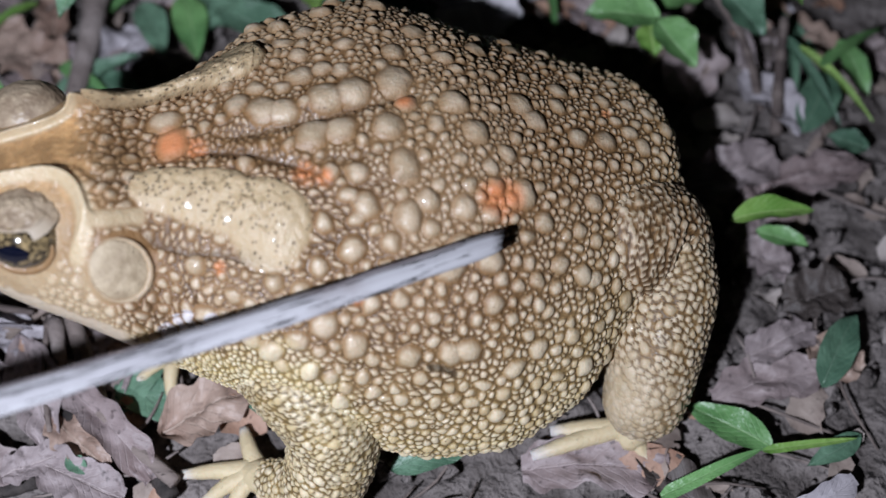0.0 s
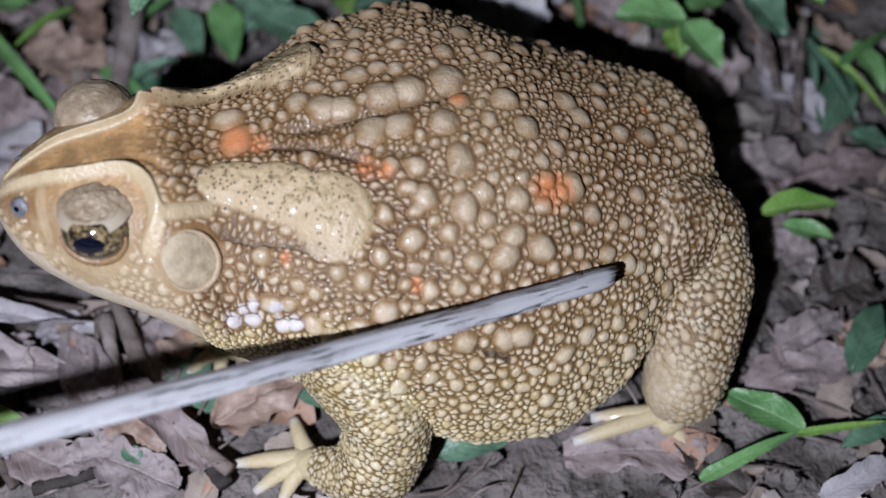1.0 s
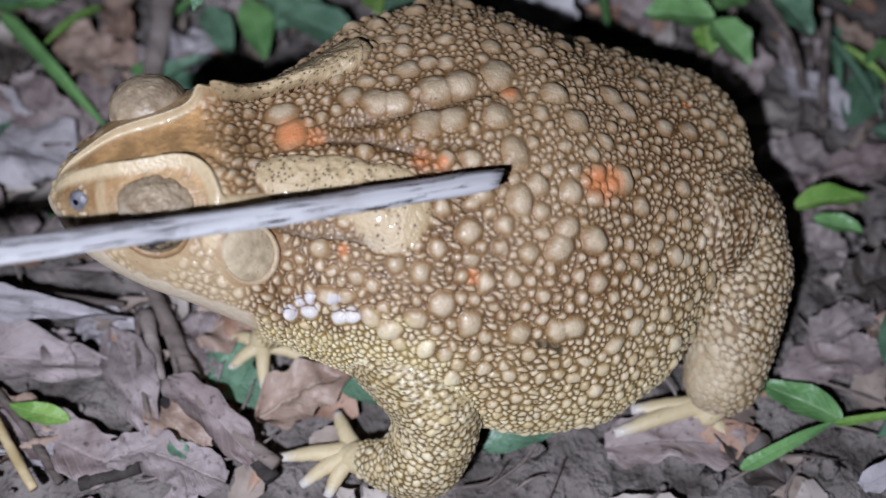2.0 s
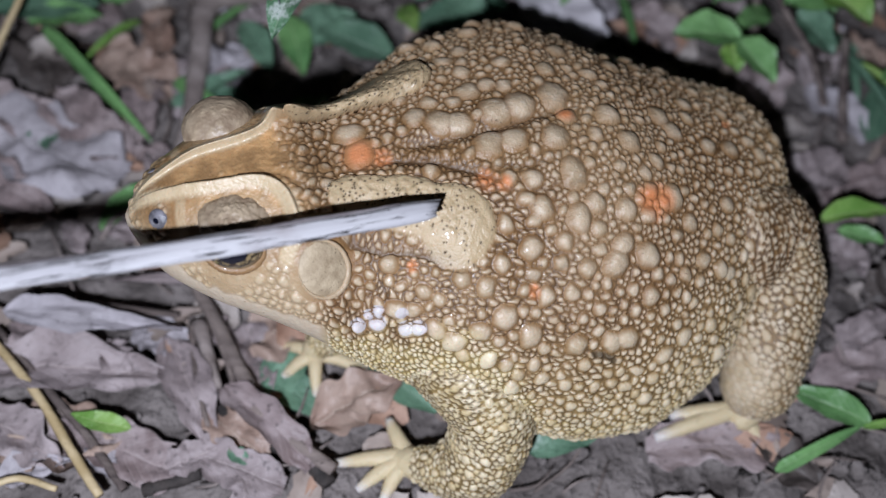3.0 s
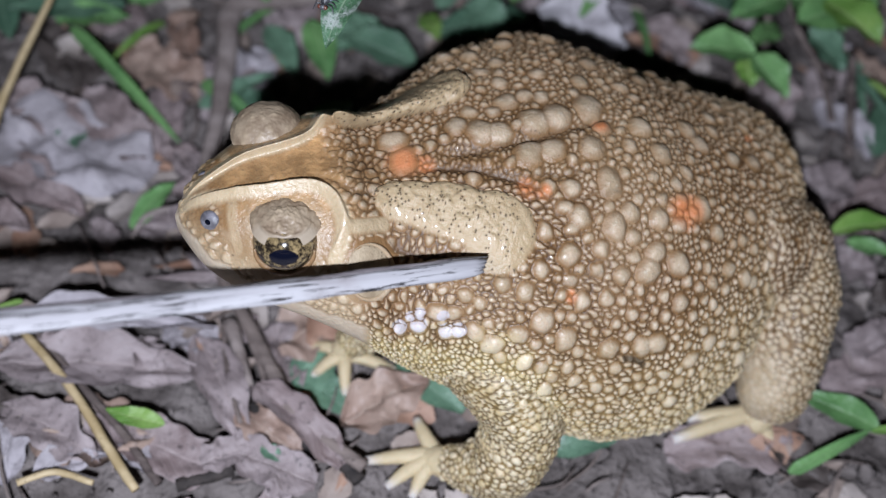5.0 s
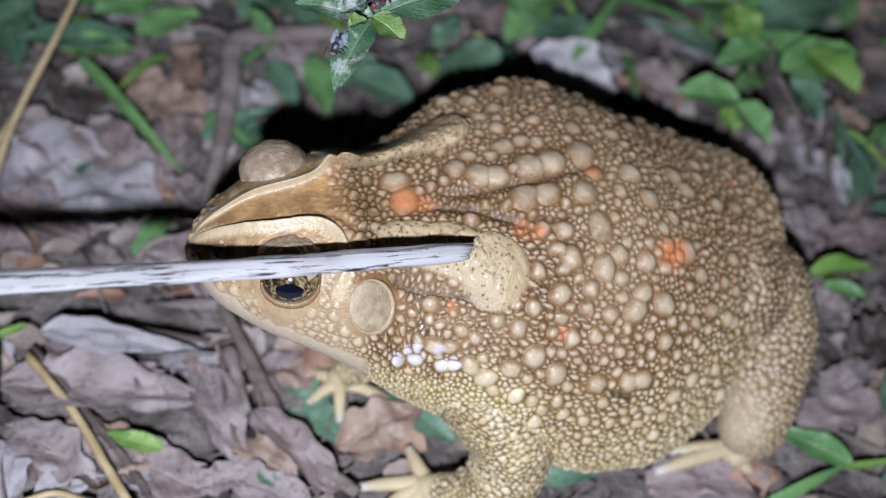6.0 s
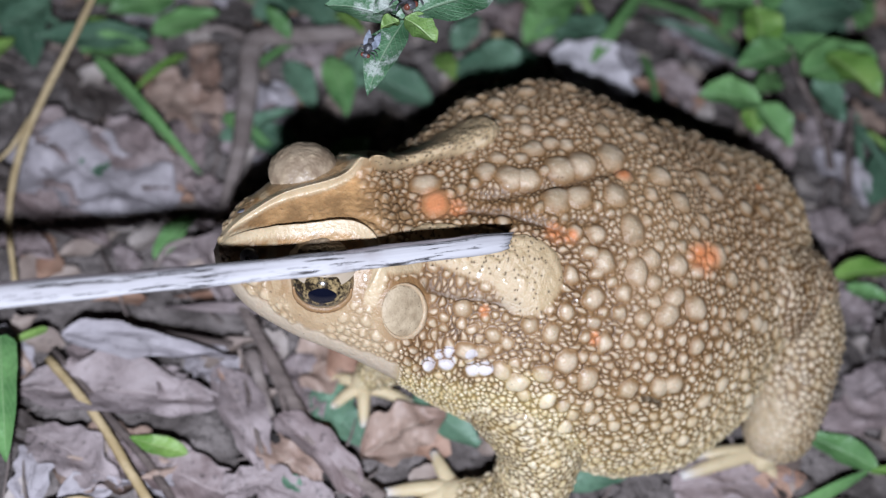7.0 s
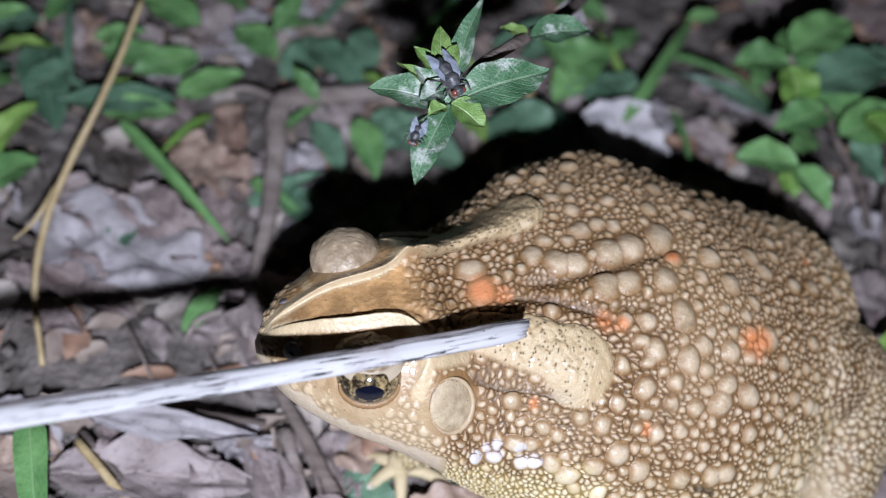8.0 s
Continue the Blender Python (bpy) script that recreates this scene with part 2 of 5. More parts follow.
def warts(v, rng, wanted, size_at, tries, fixed=(), pebble=(0.42, 0.62), stretch_at=None):
    """Packed lumps of many sizes that press against one another. Returns how far each vertex is pushed out, its share of its lump,
    the crease between lumps, a tone and the lump's size."""
    tree = KDTree(len(v))
    bent, patchy = np.empty_like(v), np.zeros(len(v))
    for i, p in enumerate(v):
        tree.insert(p, i)
        bent[i] = noise.noise_vector(Vector(p) * 0.55)
        patchy[i] = noise.noise(Vector(p) * 0.31)
    tree.balance()
    bent = v + 0.42 * bent
    cells, seeds = {}, []

    def free(p, r, slack, reach):
        c = [int(math.floor(a / 2.5)) for a in p]
        for dx in reach:
            for dy in reach:
                for dz in reach:
                    for q, s in cells.get((c[0] + dx, c[1] + dy, c[2] + dz), ()):
                        if (p[0] - q[0]) ** 2 + (p[1] - q[1]) ** 2 + (p[2] - q[2]) ** 2 < ((r + s) * slack) ** 2:
                            return False
        return True

    def put(i, r, high):
        cells.setdefault(tuple(int(math.floor(a / 2.5)) for a in v[i]), []).append((v[i], r))
        seeds.append((i, r, high))

    for i, r, high in fixed:
        put(i, r, high)
    for r0, r1, count, high, slack in tuple(wanted) + ((pebble[0], pebble[1], 10 ** 6, 0.78, 0.86),):
        got = 0
        for i in rng.integers(0, len(v), tries if count < 10 ** 6 else tries * 4):
            f = size_at(v[i], r0)
            if f <= 0:
                continue
            r = (r0 + (r1 - r0) * rng.random() ** 1.6) * f
            if free(v[i], r, slack, (-2, -1, 0, 1, 2) if r0 > 0.95 else (-1, 0, 1)):
                put(i, r, high * rng.uniform(0.75, 1.15))
                got += 1
                if got >= count:
                    break
    one, two = np.full(len(v), 9.0), np.full(len(v), 9.0)
    size, tall, tone = np.full(len(v), 0.5), np.full(len(v), 0.3), np.full(len(v), 0.5)
    knob, reach = np.zeros(len(v)), np.full(len(v), 9.0)
    top, hue, knob_size = np.zeros(len(v)), np.full(len(v), 0.5), np.zeros(len(v))
    for i, r, high in seeds:
        ks = np.fromiter((k for _, k, _ in tree.find_range(v[i], r * 1.5 + 0.9)), int)
        d = bent[ks] - bent[i]
        axis, f = stretch_at(v[i]) if stretch_at else (None, 1)
        if axis is None or r > 0.85:
            axis, f = rng.standard_normal(3), rng.uniform(1.0, 1.35)
        axis = np.asarray(axis, float) / np.linalg.norm(axis)
        far = np.sqrt(np.maximum((d * d).sum(1) * f ** 0.7 - (f ** 0.7 - f ** -1.3) * (d @ axis) ** 2, 0))
        shade = rng.random()
        if r > 0.85:
            # a rounded knob that stands over its neighbours
            u = far / r
            h = high * r * np.clip(1 - u * u, 0, 1) ** 0.85
            win = (h > knob[ks]) & (u < 1)
            k = ks[win]
            knob[k], top[k], hue[k], knob_size[k] = h[win], np.clip((1 - u[win]) / 0.66, 0, 1), shade, r
            reach[ks] = np.minimum(reach[ks], np.abs(far - r))
        dist = far - r
        win = dist < one[ks]
        two[ks] = np.where(win, one[ks], np.minimum(two[ks], dist))
        k = ks[win]
        one[k], size[k], tall[k], tone[k] = dist[win], r, high, shade
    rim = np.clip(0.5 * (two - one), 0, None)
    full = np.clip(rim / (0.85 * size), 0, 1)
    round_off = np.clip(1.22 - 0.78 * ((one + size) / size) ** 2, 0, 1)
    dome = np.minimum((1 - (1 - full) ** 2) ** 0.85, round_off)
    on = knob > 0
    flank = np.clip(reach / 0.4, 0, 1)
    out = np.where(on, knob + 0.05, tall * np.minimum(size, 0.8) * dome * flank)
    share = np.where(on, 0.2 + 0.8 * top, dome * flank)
    # seams between lumps: brown skin plus crevice shade, both as colour
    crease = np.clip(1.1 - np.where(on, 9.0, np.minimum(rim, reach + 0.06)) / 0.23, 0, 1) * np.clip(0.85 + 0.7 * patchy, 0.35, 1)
    return out, share, crease, np.where(on, hue, tone), np.where(on, knob_size, np.minimum(size, 0.8))


def smooth_grid(v, k):
    """The grid averaged over k rows and columns each way."""
    pad = np.pad(v, ((k, k), (k, k), (0, 0)), mode="edge")
    c = np.cumsum(np.cumsum(pad, 0), 1)
    c = np.pad(c, ((1, 0), (1, 0), (0, 0)))
    w = 2 * k + 1
    return (c[w:, w:] - c[:-w, w:] - c[w:, :-w] + c[:-w, :-w]) / w ** 2


def set_attrs(ob, **fields):
    for key, vals in fields.items():
        a = ob.data.attributes.new(key, "FLOAT", "POINT")
        a.data.foreach_set("value", np.asarray(vals, np.float32))


SPINE = ((-18, -1.2), (-14.4, -1.5), (-9.7, -2.1), (-4.5, -1.5), (1.6, -1.1), (7.2, 0.1), (12.5, 1.1), (16.8, 2.2))
FOLD = ((-23, -3.6), (-18.6, -3.5), (-15, -4.5), (-10.7, -6.3), (-7.4, -8.2), (-4.9, -9.8), (-2, -11.5))

# the large warts, region by region: x, y, radius
BACK_WARTS = ((-24.5, 3.4, 2.6), (-23.6, -1.4, 2.6), (-13.1, 3.9, 2.2), (-9.2, 1.3, 2.8), (-6.2, 0.4, 2.7), (0.5, 1.9, 3.1), (5.2, 2.4, 3.0), (-10.0, 6.9, 1.6), (-2.5, 7.8, 2.2), (0.9, 8.7, 1.7), (-5.9, 5.8, 1.5),
              (-5.0, 17.0, 1.6), (-9.4, 14.1, 1.3), (-2.5, 13.0, 1.7), (-1.2, 19.7, 1.8), (-5.2, 23.2, 2.0), (-9.5, 25, 2.1), (2.5, 26.1, 2.1), (4.5, 31, 2.1), (5.2, 13.9, 1.9), (4.0, 8.0, 1.6), (10.2, 8.1, 1.4), (12, 27, 2.0),
              (17.0, 18.1, 2.4), (13.0, 11.2, 1.9), (12.1, 4.6, 3.2), (12.9, -0.4, 1.9))
RUMP_WARTS = ((21.1, 10.0, 1.9), (27.4, 14.5, 2.2), (34.8, 17.8, 2.1), (20.8, -1.2, 2.5), (32.2, 1.2, 2.5), (33.9, -2.0, 2.4), (17.0, -5.0, 1.6), (23.1, -6.4, 2.5), (9.5, -5.2, 2.7), (40.1, 6.2, 2.0), (39.1, 2.3, 1.7),
              (34.5, 8.5, 1.4), (28.6, 7.2, 1.3), (48.4, 5.0, 1.6), (53.0, 4.9, 1.6), (41.2, -4.1, 2.0), (46.3, -4.3, 2.2), (51.4, -1.5, 1.7), (53.4, -4.3, 1.8), (56.5, 3.5, 1.4), (27.4, -9.7, 1.7), (24.1, -12.1, 1.4),
              (19.7, -11.1, 1.2), (11.0, -12.0, 2.6), (20.1, -15.1, 1.3), (15.7, -15.0, 1.2), (-2.1, -4.6, 2.9), (2.1, -4.6, 2.6), (45, 11.5, 1.8), (52, 11, 1.5))
SIDE_WARTS = ((10.1, -19.1, 2.4), (13.6, -16.9, 1.9), (4.1, -16.6, 2.1), (6.8, -21.9, 1.6), (13.1, -20.8, 1.4), (18.7, -18.5, 2.0), (16.9, -23.5, 2.1), (21.3, -25.2, 2.4), (15.0, -26.0, 2.5), (22.7, -19.6, 1.6), (29.1, -15.8, 2.2),
              (27.9, -21.9, 1.4), (31.5, -19.5, 1.8), (27.8, -25.2, 1.2), (33.3, -24.9, 1.6), (37.4, -20.2, 1.3), (40.8, -15.5, 1.6), (37.1, -26.0, 1.8), (9.7, -26.1, 1.7), (5.8, -24.8, 1.5), (1.0, -22.0, 2.2), (-2.6, -18.0, 1.6),
              (-4.3, -23.4, 1.6), (2.0, -15.1, 1.6), (2.2, -18.5, 1.3), (3.5, -12.3, 1.9), (-0.5, -11.4, 1.4), (4.7, -20.0, 1.1), (24.4, -15.6, 1.5), (26.8, -16.9, 1.3))
FLANK_WARTS = ((6.8, -29.0, 1.6), (9.8, -29.3, 1.1), (17.8, -29.4, 1.3), (22.6, -27.7, 1.4), (28.6, -27.3, 1.4), (31.7, -28.1, 1.2), (11.6, -31.2, 1.2), (18.0, -31.8, 1.2), (23.8, -32.0, 1.3), (6.8, -34.9, 2.1), (13.2, -35.2, 1.9), (16.0, -35.0, 2.1),
               (27.6, -35.0, 1.8), (23.3, -37.4, 1.8), (33.8, -33.5, 1.6), (17.6, -38.8, 1.2), (4.5, -38.7, 1.3), (9.7, -39.7, 1.0), (15.8, -40.7, 1.2), (21.0, -40.9, 1.4), (-5.1, -30.2, 2.3), (2.3, -28.5, 1.7), (-1.2, -32.7, 2.1),
               (-7.6, -26.3, 1.8), (39.0, -26.2, 1.5), (41.5, -30.1, 1.3), (26.3, -30.0, 1.0))
CHEST_WARTS = ((-9.3, -31.0, 1.8), (-13.6, -31.0, 1.9), (-12.7, -32.6, 1.3), (-8.4, -34.4, 1.6), (-0.6, -35.8, 1.3), (-3.6, -36.6, 1.2), (0.5, -37.5, 1.3), (-5.0, -37.5, 1.5), (-22.5, -24.9, 2.0), (-19.6, -25.8, 1.4), (-16.5, -28.8, 1.8),
               (-22.5, -19.7, 1.7), (-22.9, -21.7, 1.1), (-25.0, -23.5, 0.9), (-17.7, -24.1, 1.4), (-15.4, -26.0, 1.3), (-14.3, -28.5, 1.0), (-21.2, -22.8, 0.9), (-31.5, -23.2, 0.8), (-4.2, -34.6, 0.9), (-20.1, -24.1, 0.8), (-26.7, -22.8, 0.8))
WHITE_WARTS = ((-28.9, -24.6, 1.4), (-25.7, -25.5, 1.5), (-25.3, -24.4, 1.0), (-27.0, -24.2, 0.9), (-21.4, -27.4, 1.4), (-19.2, -28.0, 1.4), (-21.7, -26.1, 1.1))
ORANGE_SPOTS = ((-23.6, -1.4, 2.8), (-20.2, -2.7, 1.7), (-4.2, -11.0, 1.8), (-1.5, -12.2, 1.3), (24.0, -17.4, 2.6), (26.2, -16.4, 2.3), (-18.9, -21.0, 0.9), (0.4, -27.8, 1.0), (12.7, -0.4, 1.5), (48.0, 1.9, 0.9))


def chest_height(x):
    """The height on the flank below which the skin is yellow."""
    return np.interp(x, (-36, -32, -24, -16, -12, -8, -3, 0, 7, 30), (34, 36, 37.8, 39.5, 40.5, 38, 32, 26, 23, 20))


def toad_body(toad):
    rng = np.random.default_rng(5)
    n = 700
    e = np.linspace(0, 1, n)
    x = -63 + 126 * (e - 0.06 * np.sin(2 * np.pi * e) / (2 * np.pi) * 2)
    cols = [smooth_curve(x, SECTIONS[:, 0], SECTIONS[:, k], 1.6) for k in range(1, 6)]
    w, cy, zb, zt, zc = (np.maximum(c, 0.4)[:, None] if k == 0 else c[:, None] for k, c in enumerate(cols))
    ang = np.concatenate([np.linspace(-0.05 * np.pi, 1.22 * np.pi, 660, endpoint=False), np.linspace(1.22 * np.pi, 1.95 * np.pi, 50, endpoint=False)])[None]
    m = ang.shape[1]
    sn, cs = np.sin(ang), np.cos(ang)
    v = np.zeros((n, m, 3))
    v[..., 0] = x[:, None]
    fuller = np.clip(np.minimum((x[:, None] + 26) / 16, (29 - x[:, None]) / 18), 0, 1) * np.clip(cs * 2.5, 0, 1)
    leaner = np.clip(np.minimum((x[:, None] + 12) / 14, (48 - x[:, None]) / 14), 0, 1) * np.clip(-cs * 2.5, 0, 1)
    v[..., 1] = cy + w * (1 + 0.06 * fuller) * np.sign(cs) * np.abs(cs) ** 0.95
    v[..., 2] = zc + np.where(sn > 0, (zt - zc) * np.abs(sn) ** (1.14 - 0.48 * fuller + 0.28 * leaner), -(zc - zb) * np.abs(sn) ** 0.8)
    top = np.clip(sn * 2.5, 0, 1) * np.ones((n, 1))
    flat = v.reshape(-1, 3)
    topf, xy = top.reshape(-1), flat[:, :2].copy()
    pale = np.zeros(len(flat))
    lift = np.zeros(len(flat))
    smoothing = np.zeros(len(flat))
    pores_at = np.zeros(len(flat))
    wander = np.repeat(np.array([noise.noise_vector(Vector((a * 0.4, b * 0.4, 3)))[:2] for a, b, c in flat[::4]]), 4, axis=0)[:len(flat)]
    # hollow crown of the head, the groove along the back, the crease beside the gland
    lift -= 4.8 * np.exp(-(np.abs((xy[:, 1] - 2) / 4.2) ** 3) - (((xy[:, 0] + 44) / 10) ** 2))
    # shade down in these folds, put into the skin colour as dark lines
    fold_shade = np.zeros(len(flat))
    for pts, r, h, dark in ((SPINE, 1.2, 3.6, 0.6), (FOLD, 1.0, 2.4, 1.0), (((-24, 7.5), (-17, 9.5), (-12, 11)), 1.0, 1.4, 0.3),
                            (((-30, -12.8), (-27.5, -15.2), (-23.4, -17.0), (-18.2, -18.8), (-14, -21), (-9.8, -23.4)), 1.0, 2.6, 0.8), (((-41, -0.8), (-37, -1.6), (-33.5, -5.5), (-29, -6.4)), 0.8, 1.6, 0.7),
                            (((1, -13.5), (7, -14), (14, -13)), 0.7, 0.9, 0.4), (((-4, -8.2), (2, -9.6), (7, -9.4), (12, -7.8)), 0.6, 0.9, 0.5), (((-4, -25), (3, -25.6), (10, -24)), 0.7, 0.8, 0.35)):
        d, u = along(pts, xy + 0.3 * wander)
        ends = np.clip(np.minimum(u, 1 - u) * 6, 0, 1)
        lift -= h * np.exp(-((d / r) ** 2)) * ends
        fold_shade = np.maximum(fold_shade, dark * np.exp(-((d / 0.55) ** 2)) * ends)
    # the dip between the gland and the groove
    d, u = along(((-34, 0), (-27, -1.6), (-19, -2.8), (-12, -4.6)), xy)
    lift -= 2.6 * np.exp(-((d / 3.0) ** 2)) * np.clip(np.minimum(u, 1 - u) * 5, 0, 1)
    # banks beside the groove
    for pts, r, h in ((((-17, 2), (-10, 1.6), (-3, 1.8), (5, 3.0), (13, 4.8)), 2.4, 1.6), (((-7, -5.2), (-2, -4.8), (5, -4.4), (12, -4)), 2.2, 0.9)):
        d, u = along(pts, xy)
        lift += h * np.exp(-((d / r) ** 2)) * np.clip(np.minimum(u, 1 - u) * 5, 0, 1)
    for s in (-1, 1):
        side = lambda pts: [(a, 2 + s * b) for a, b in pts]
        # bony crest from the nostril round the eye to the shoulder gland
        for pts, r, h, tone in ((((-61, 1.0), (-57, 2.0), (-53, 3.2), (-48.5, 4.1), (-43.5, 4.3), (-39.8, 5.2), (-37.2, 7.6), (-36.2, 11), (-36.6, 14), (-38.5, 16.5)), 1.2, 5.0, 0.95),
                                (((-36.4, 12.6), (-33.5, 13.2), (-29.5, 14)), 1.0, 1.5, 0.85), (((-53.2, 4.4), (-54, 7.5), (-53.6, 11)), 0.8, 1.1, 0.55)):
            d, u = along(rounded(side(pts)), xy)
            inner = (s * (xy[:, 1] - 2) < np.interp(xy[:, 0], [a for a, b in pts[:7]], [b for a, b in pts[:7]])) * np.clip((-37 - xy[:, 0]) / 3, 0, 1) if len(pts) > 5 else 0.0
            g = np.exp(-((d / (1.05 - 0.4 * inner) * r) ** 2))
            lift += h * g * (0.35 + 0.65 * np.clip(u * 4, 0, 1))
            pale = np.maximum(pale, tone * np.clip(np.exp(-((d / r) ** 2)) * 2.2 - 0.25, 0, 1))
            smoothing = np.maximum(smoothing, np.clip(g * 2, 0, 1))
        # eye socket
        d = np.linalg.norm((xy - (-45.8, 2 + s * 11.5)) / (6.6, 5.6), axis=1)
        lift -= 2.0 * np.exp(-(d ** 2) * 1.6)
        pale = np.maximum(pale, 0.3 * np.clip(1.9 - d * 1.15, 0, 1))
        smoothing = np.maximum(smoothing, np.clip(1.5 - d, 0, 1))
        # ear drum
        d = np.linalg.norm((xy - (-32.9, (-16.6 if s < 0 else 18.5))) / (4.4, 3.0), axis=1)
        smoothing = np.maximum(smoothing, np.clip(2.2 - d * 1.4, 0, 1))
    # shoulder glands
    for pts, tall in (([(-26.4, -8.6), (-22, -10.2), (-17.2, -12.2), (-12.4, -15.4), (-10, -17.4)], 4.4), ([(-31.5, 10.8), (-23, 12.8), (-13, 14.8)], 9.5)):
        d, u = along(pts, xy)
        half = np.interp(u, (0, 0.35, 0.6, 0.8, 1), (2.9, 3.6, 3.9, 4.9, 5.2)) * (1 if tall < 6 else 0.85) + 0.5 * wander[:, 0]
        g = np.clip(1 - (d / (half + 0.7)) ** 2, 0, 1) ** 0.4
        lift += tall * g * (1 if tall < 6 else np.interp(u, (0, 0.5, 1), (2.0, 1.5, 1.0)))
        smoothing = np.maximum(smoothing, np.clip(g * 3, 0, 1))
        pale = np.maximum(pale, 0.65 * np.clip(g * 2.2, 0, 1))
        pores_at = np.maximum(pores_at, g)
    d = np.hypot(xy[:, 0] + 35.5, xy[:, 1] - 11.5)
    lift += 15.0 * np.exp(-((d / 2.8) ** 2))
    pale = np.maximum(pale, 0.5 * np.clip(1.6 - d / 2, 0, 1))
    smoothing = np.maximum(smoothing, np.clip(2 - d / 1.8, 0, 1))
    lumps = np.array([noise.noise(Vector((a * 0.075, b * 0.075, c * 0.075))) + 0.5 * noise.noise(Vector((a * 0.17, b * 0.17, c * 0.17 + 9))) for a, b, c in flat[::4]])
    lumps = np.repeat(lumps, 4)[:len(flat)]
    lift += 1.5 * lumps * np.clip((xy[:, 0] + 34) / 8, 0, 1)
    lift += 1.5 * pores_at * np.repeat(np.array([noise.noise(Vector((a * 0.33, b * 0.33, 2))) for a, b, c in flat[::4]]), 4)[:len(flat)]
    lift += 1.0 * pores_at * np.repeat(np.array([noise.noise(Vector((a * 0.95, b * 0.95, 6))) for a, b, c in flat[::4]]), 4)[:len(flat)]
    crown_lumps = np.repeat(np.array([noise.noise(Vector((a * 0.55, b * 0.3, 4))) for a, b, c in flat[::4]]), 4)[:len(flat)]
    wrinkles = np.repeat(np.array([noise.noise(Vector((a * 0.5 - b * 0.2, b * 1.5 + a * 0.5, 4))) for a, b, c in flat[::3]]), 3)[:len(flat)]
    lift += 0.42 * wrinkles * np.exp(-(((xy[:, 1] - 3) / 6) ** 2) - (((xy[:, 0] + 37) / 6) ** 2))
    fine = np.repeat(np.array([noise.noise(Vector((a * 1.5, b * 1.5, 8))) for a, b, c in flat[::2]]), 2)[:len(flat)]
    lift += 0.16 * fine * np.exp(-(((xy[:, 1] - 2) / 6) ** 2) - (((xy[:, 0] + 44) / 9) ** 2))
    lift += 0.5 * crown_lumps * np.exp(-(((xy[:, 1] - 2) / 5) ** 2) - (((xy[:, 0] + 45) / 10) ** 2))
    lift *= topf
    nrm = grid_normals(v).reshape(-1, 3)
    out_way = nrm * 0.45 + np.array([0, 0, 0.75])
    flat += lift[:, None] * out_way
    # pale lip
    lip = np.exp(-(((flat[:, 2] - np.interp(flat[:, 0], (-62, -50, -36), (42.5, 38, 34.5))) / 2.4) ** 2)) * np.clip((-33 - flat[:, 0]) / 4, 0, 1)
    jaw_z = np.interp(flat[:, 0], (-62, -50, -36), (42.5, 38, 34.5))
    jaw = np.clip((jaw_z + 1.2 - flat[:, 2]) / 2.0, 0, 1) * np.clip((-34 - flat[:, 0]) / 3, 0, 1)
    upper = np.clip((jaw_z + 3.7 + 1.6 * crown_lumps - flat[:, 2]) / 1.0, 0, 1) * np.clip((-33.5 - flat[:, 0]) / 2, 0, 1)
    pale = np.maximum(pale, np.maximum(jaw, 0.95 * upper))
    lip = np.maximum(lip, upper)
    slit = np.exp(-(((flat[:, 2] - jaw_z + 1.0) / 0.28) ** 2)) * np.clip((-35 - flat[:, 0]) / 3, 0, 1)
    smoothing = np.maximum(smoothing, 0.95 * np.clip(lip * 1.6, 0, 1))
    wetness = np.maximum(0.3 * pores_at, 0.9 * np.clip((-33 - flat[:, 0]) / 4, 0, 1) * np.clip((flat[:, 2] - 40) / 6, 0, 1))
    wetness = np.maximum(wetness, np.exp(-((flat[:, 0] + 4) / 9) ** 2 - ((flat[:, 1] + 23) / 7) ** 2))
    v = flat.reshape(n, m, 3)
    nrm = grid_normals(v).reshape(-1, 3)
    if (nrm[:, 2] * (flat[:, 2] - 28)).sum() < 0:
        nrm = -nrm

    def nearest(a, b, zmin=28):
        d = (flat[:, 0] - a) ** 2 + (flat[:, 1] - b) ** 2 + 1e4 * (flat[:, 2] < zmin)
        return int(d.argmin())

    def near_crease(a, b):
        return min(abs(b - np.interp(a, [q[0] for q in line], [q[1] for q in line])) if line[0][0] < a < line[-1][0] else 9 for line in (SPINE, FOLD)) < 2.2

    def size_at(p, r0):
        a, b, z = p
        if r0 < 0.5:
            return 1.15 if z < 24 else 1.0
        if z < 8 or (r0 > 0.55 and z > 40 and near_crease(a, b)):
            return 0
        if a < -33:
            if r0 > 0.95 or (z > 47 and a < -37) or z < 39.5 or rng.random() < 0.35:
                return 0
            return 1.0
        if z < chest_height(a) and r0 > 0.5:
            return 0 if r0 > 0.95 or a < 0 else 0.9
        if r0 > 1.6 and (z < 33 or a > 50 or a < -22):
            return 0
        return 1.0

    def stretch_at(p):
        a, b, z = p
        if -31 < a < -21 and b < -14:
            return (-0.15, -0.55, -0.8), 2.5
        if -21 <= a < 14 and b < -12 and z > chest_height(a):
            return (0.9, -0.25 - 0.02 * a, -0.25), 1.9
        return None, 1

    fixed = [(nearest(a, b, 30), r, 0.5) for a, b, r in WHITE_WARTS]
    for group, high in ((BACK_WARTS, 0.40), (RUMP_WARTS, 0.42), (SIDE_WARTS, 0.52), (FLANK_WARTS, 0.5), (CHEST_WARTS, 0.5)):
        for a, b, r in group:
            fixed.append((nearest(a, b), r * 1.05, (0.6 if b > 20 else 0.7 * high if r > 2.55 and b > -7 else high) * rng.uniform(0.88, 1.1)))
    keep = np.where((flat[:, 2] > 6) & (smoothing < 0.5))[0]
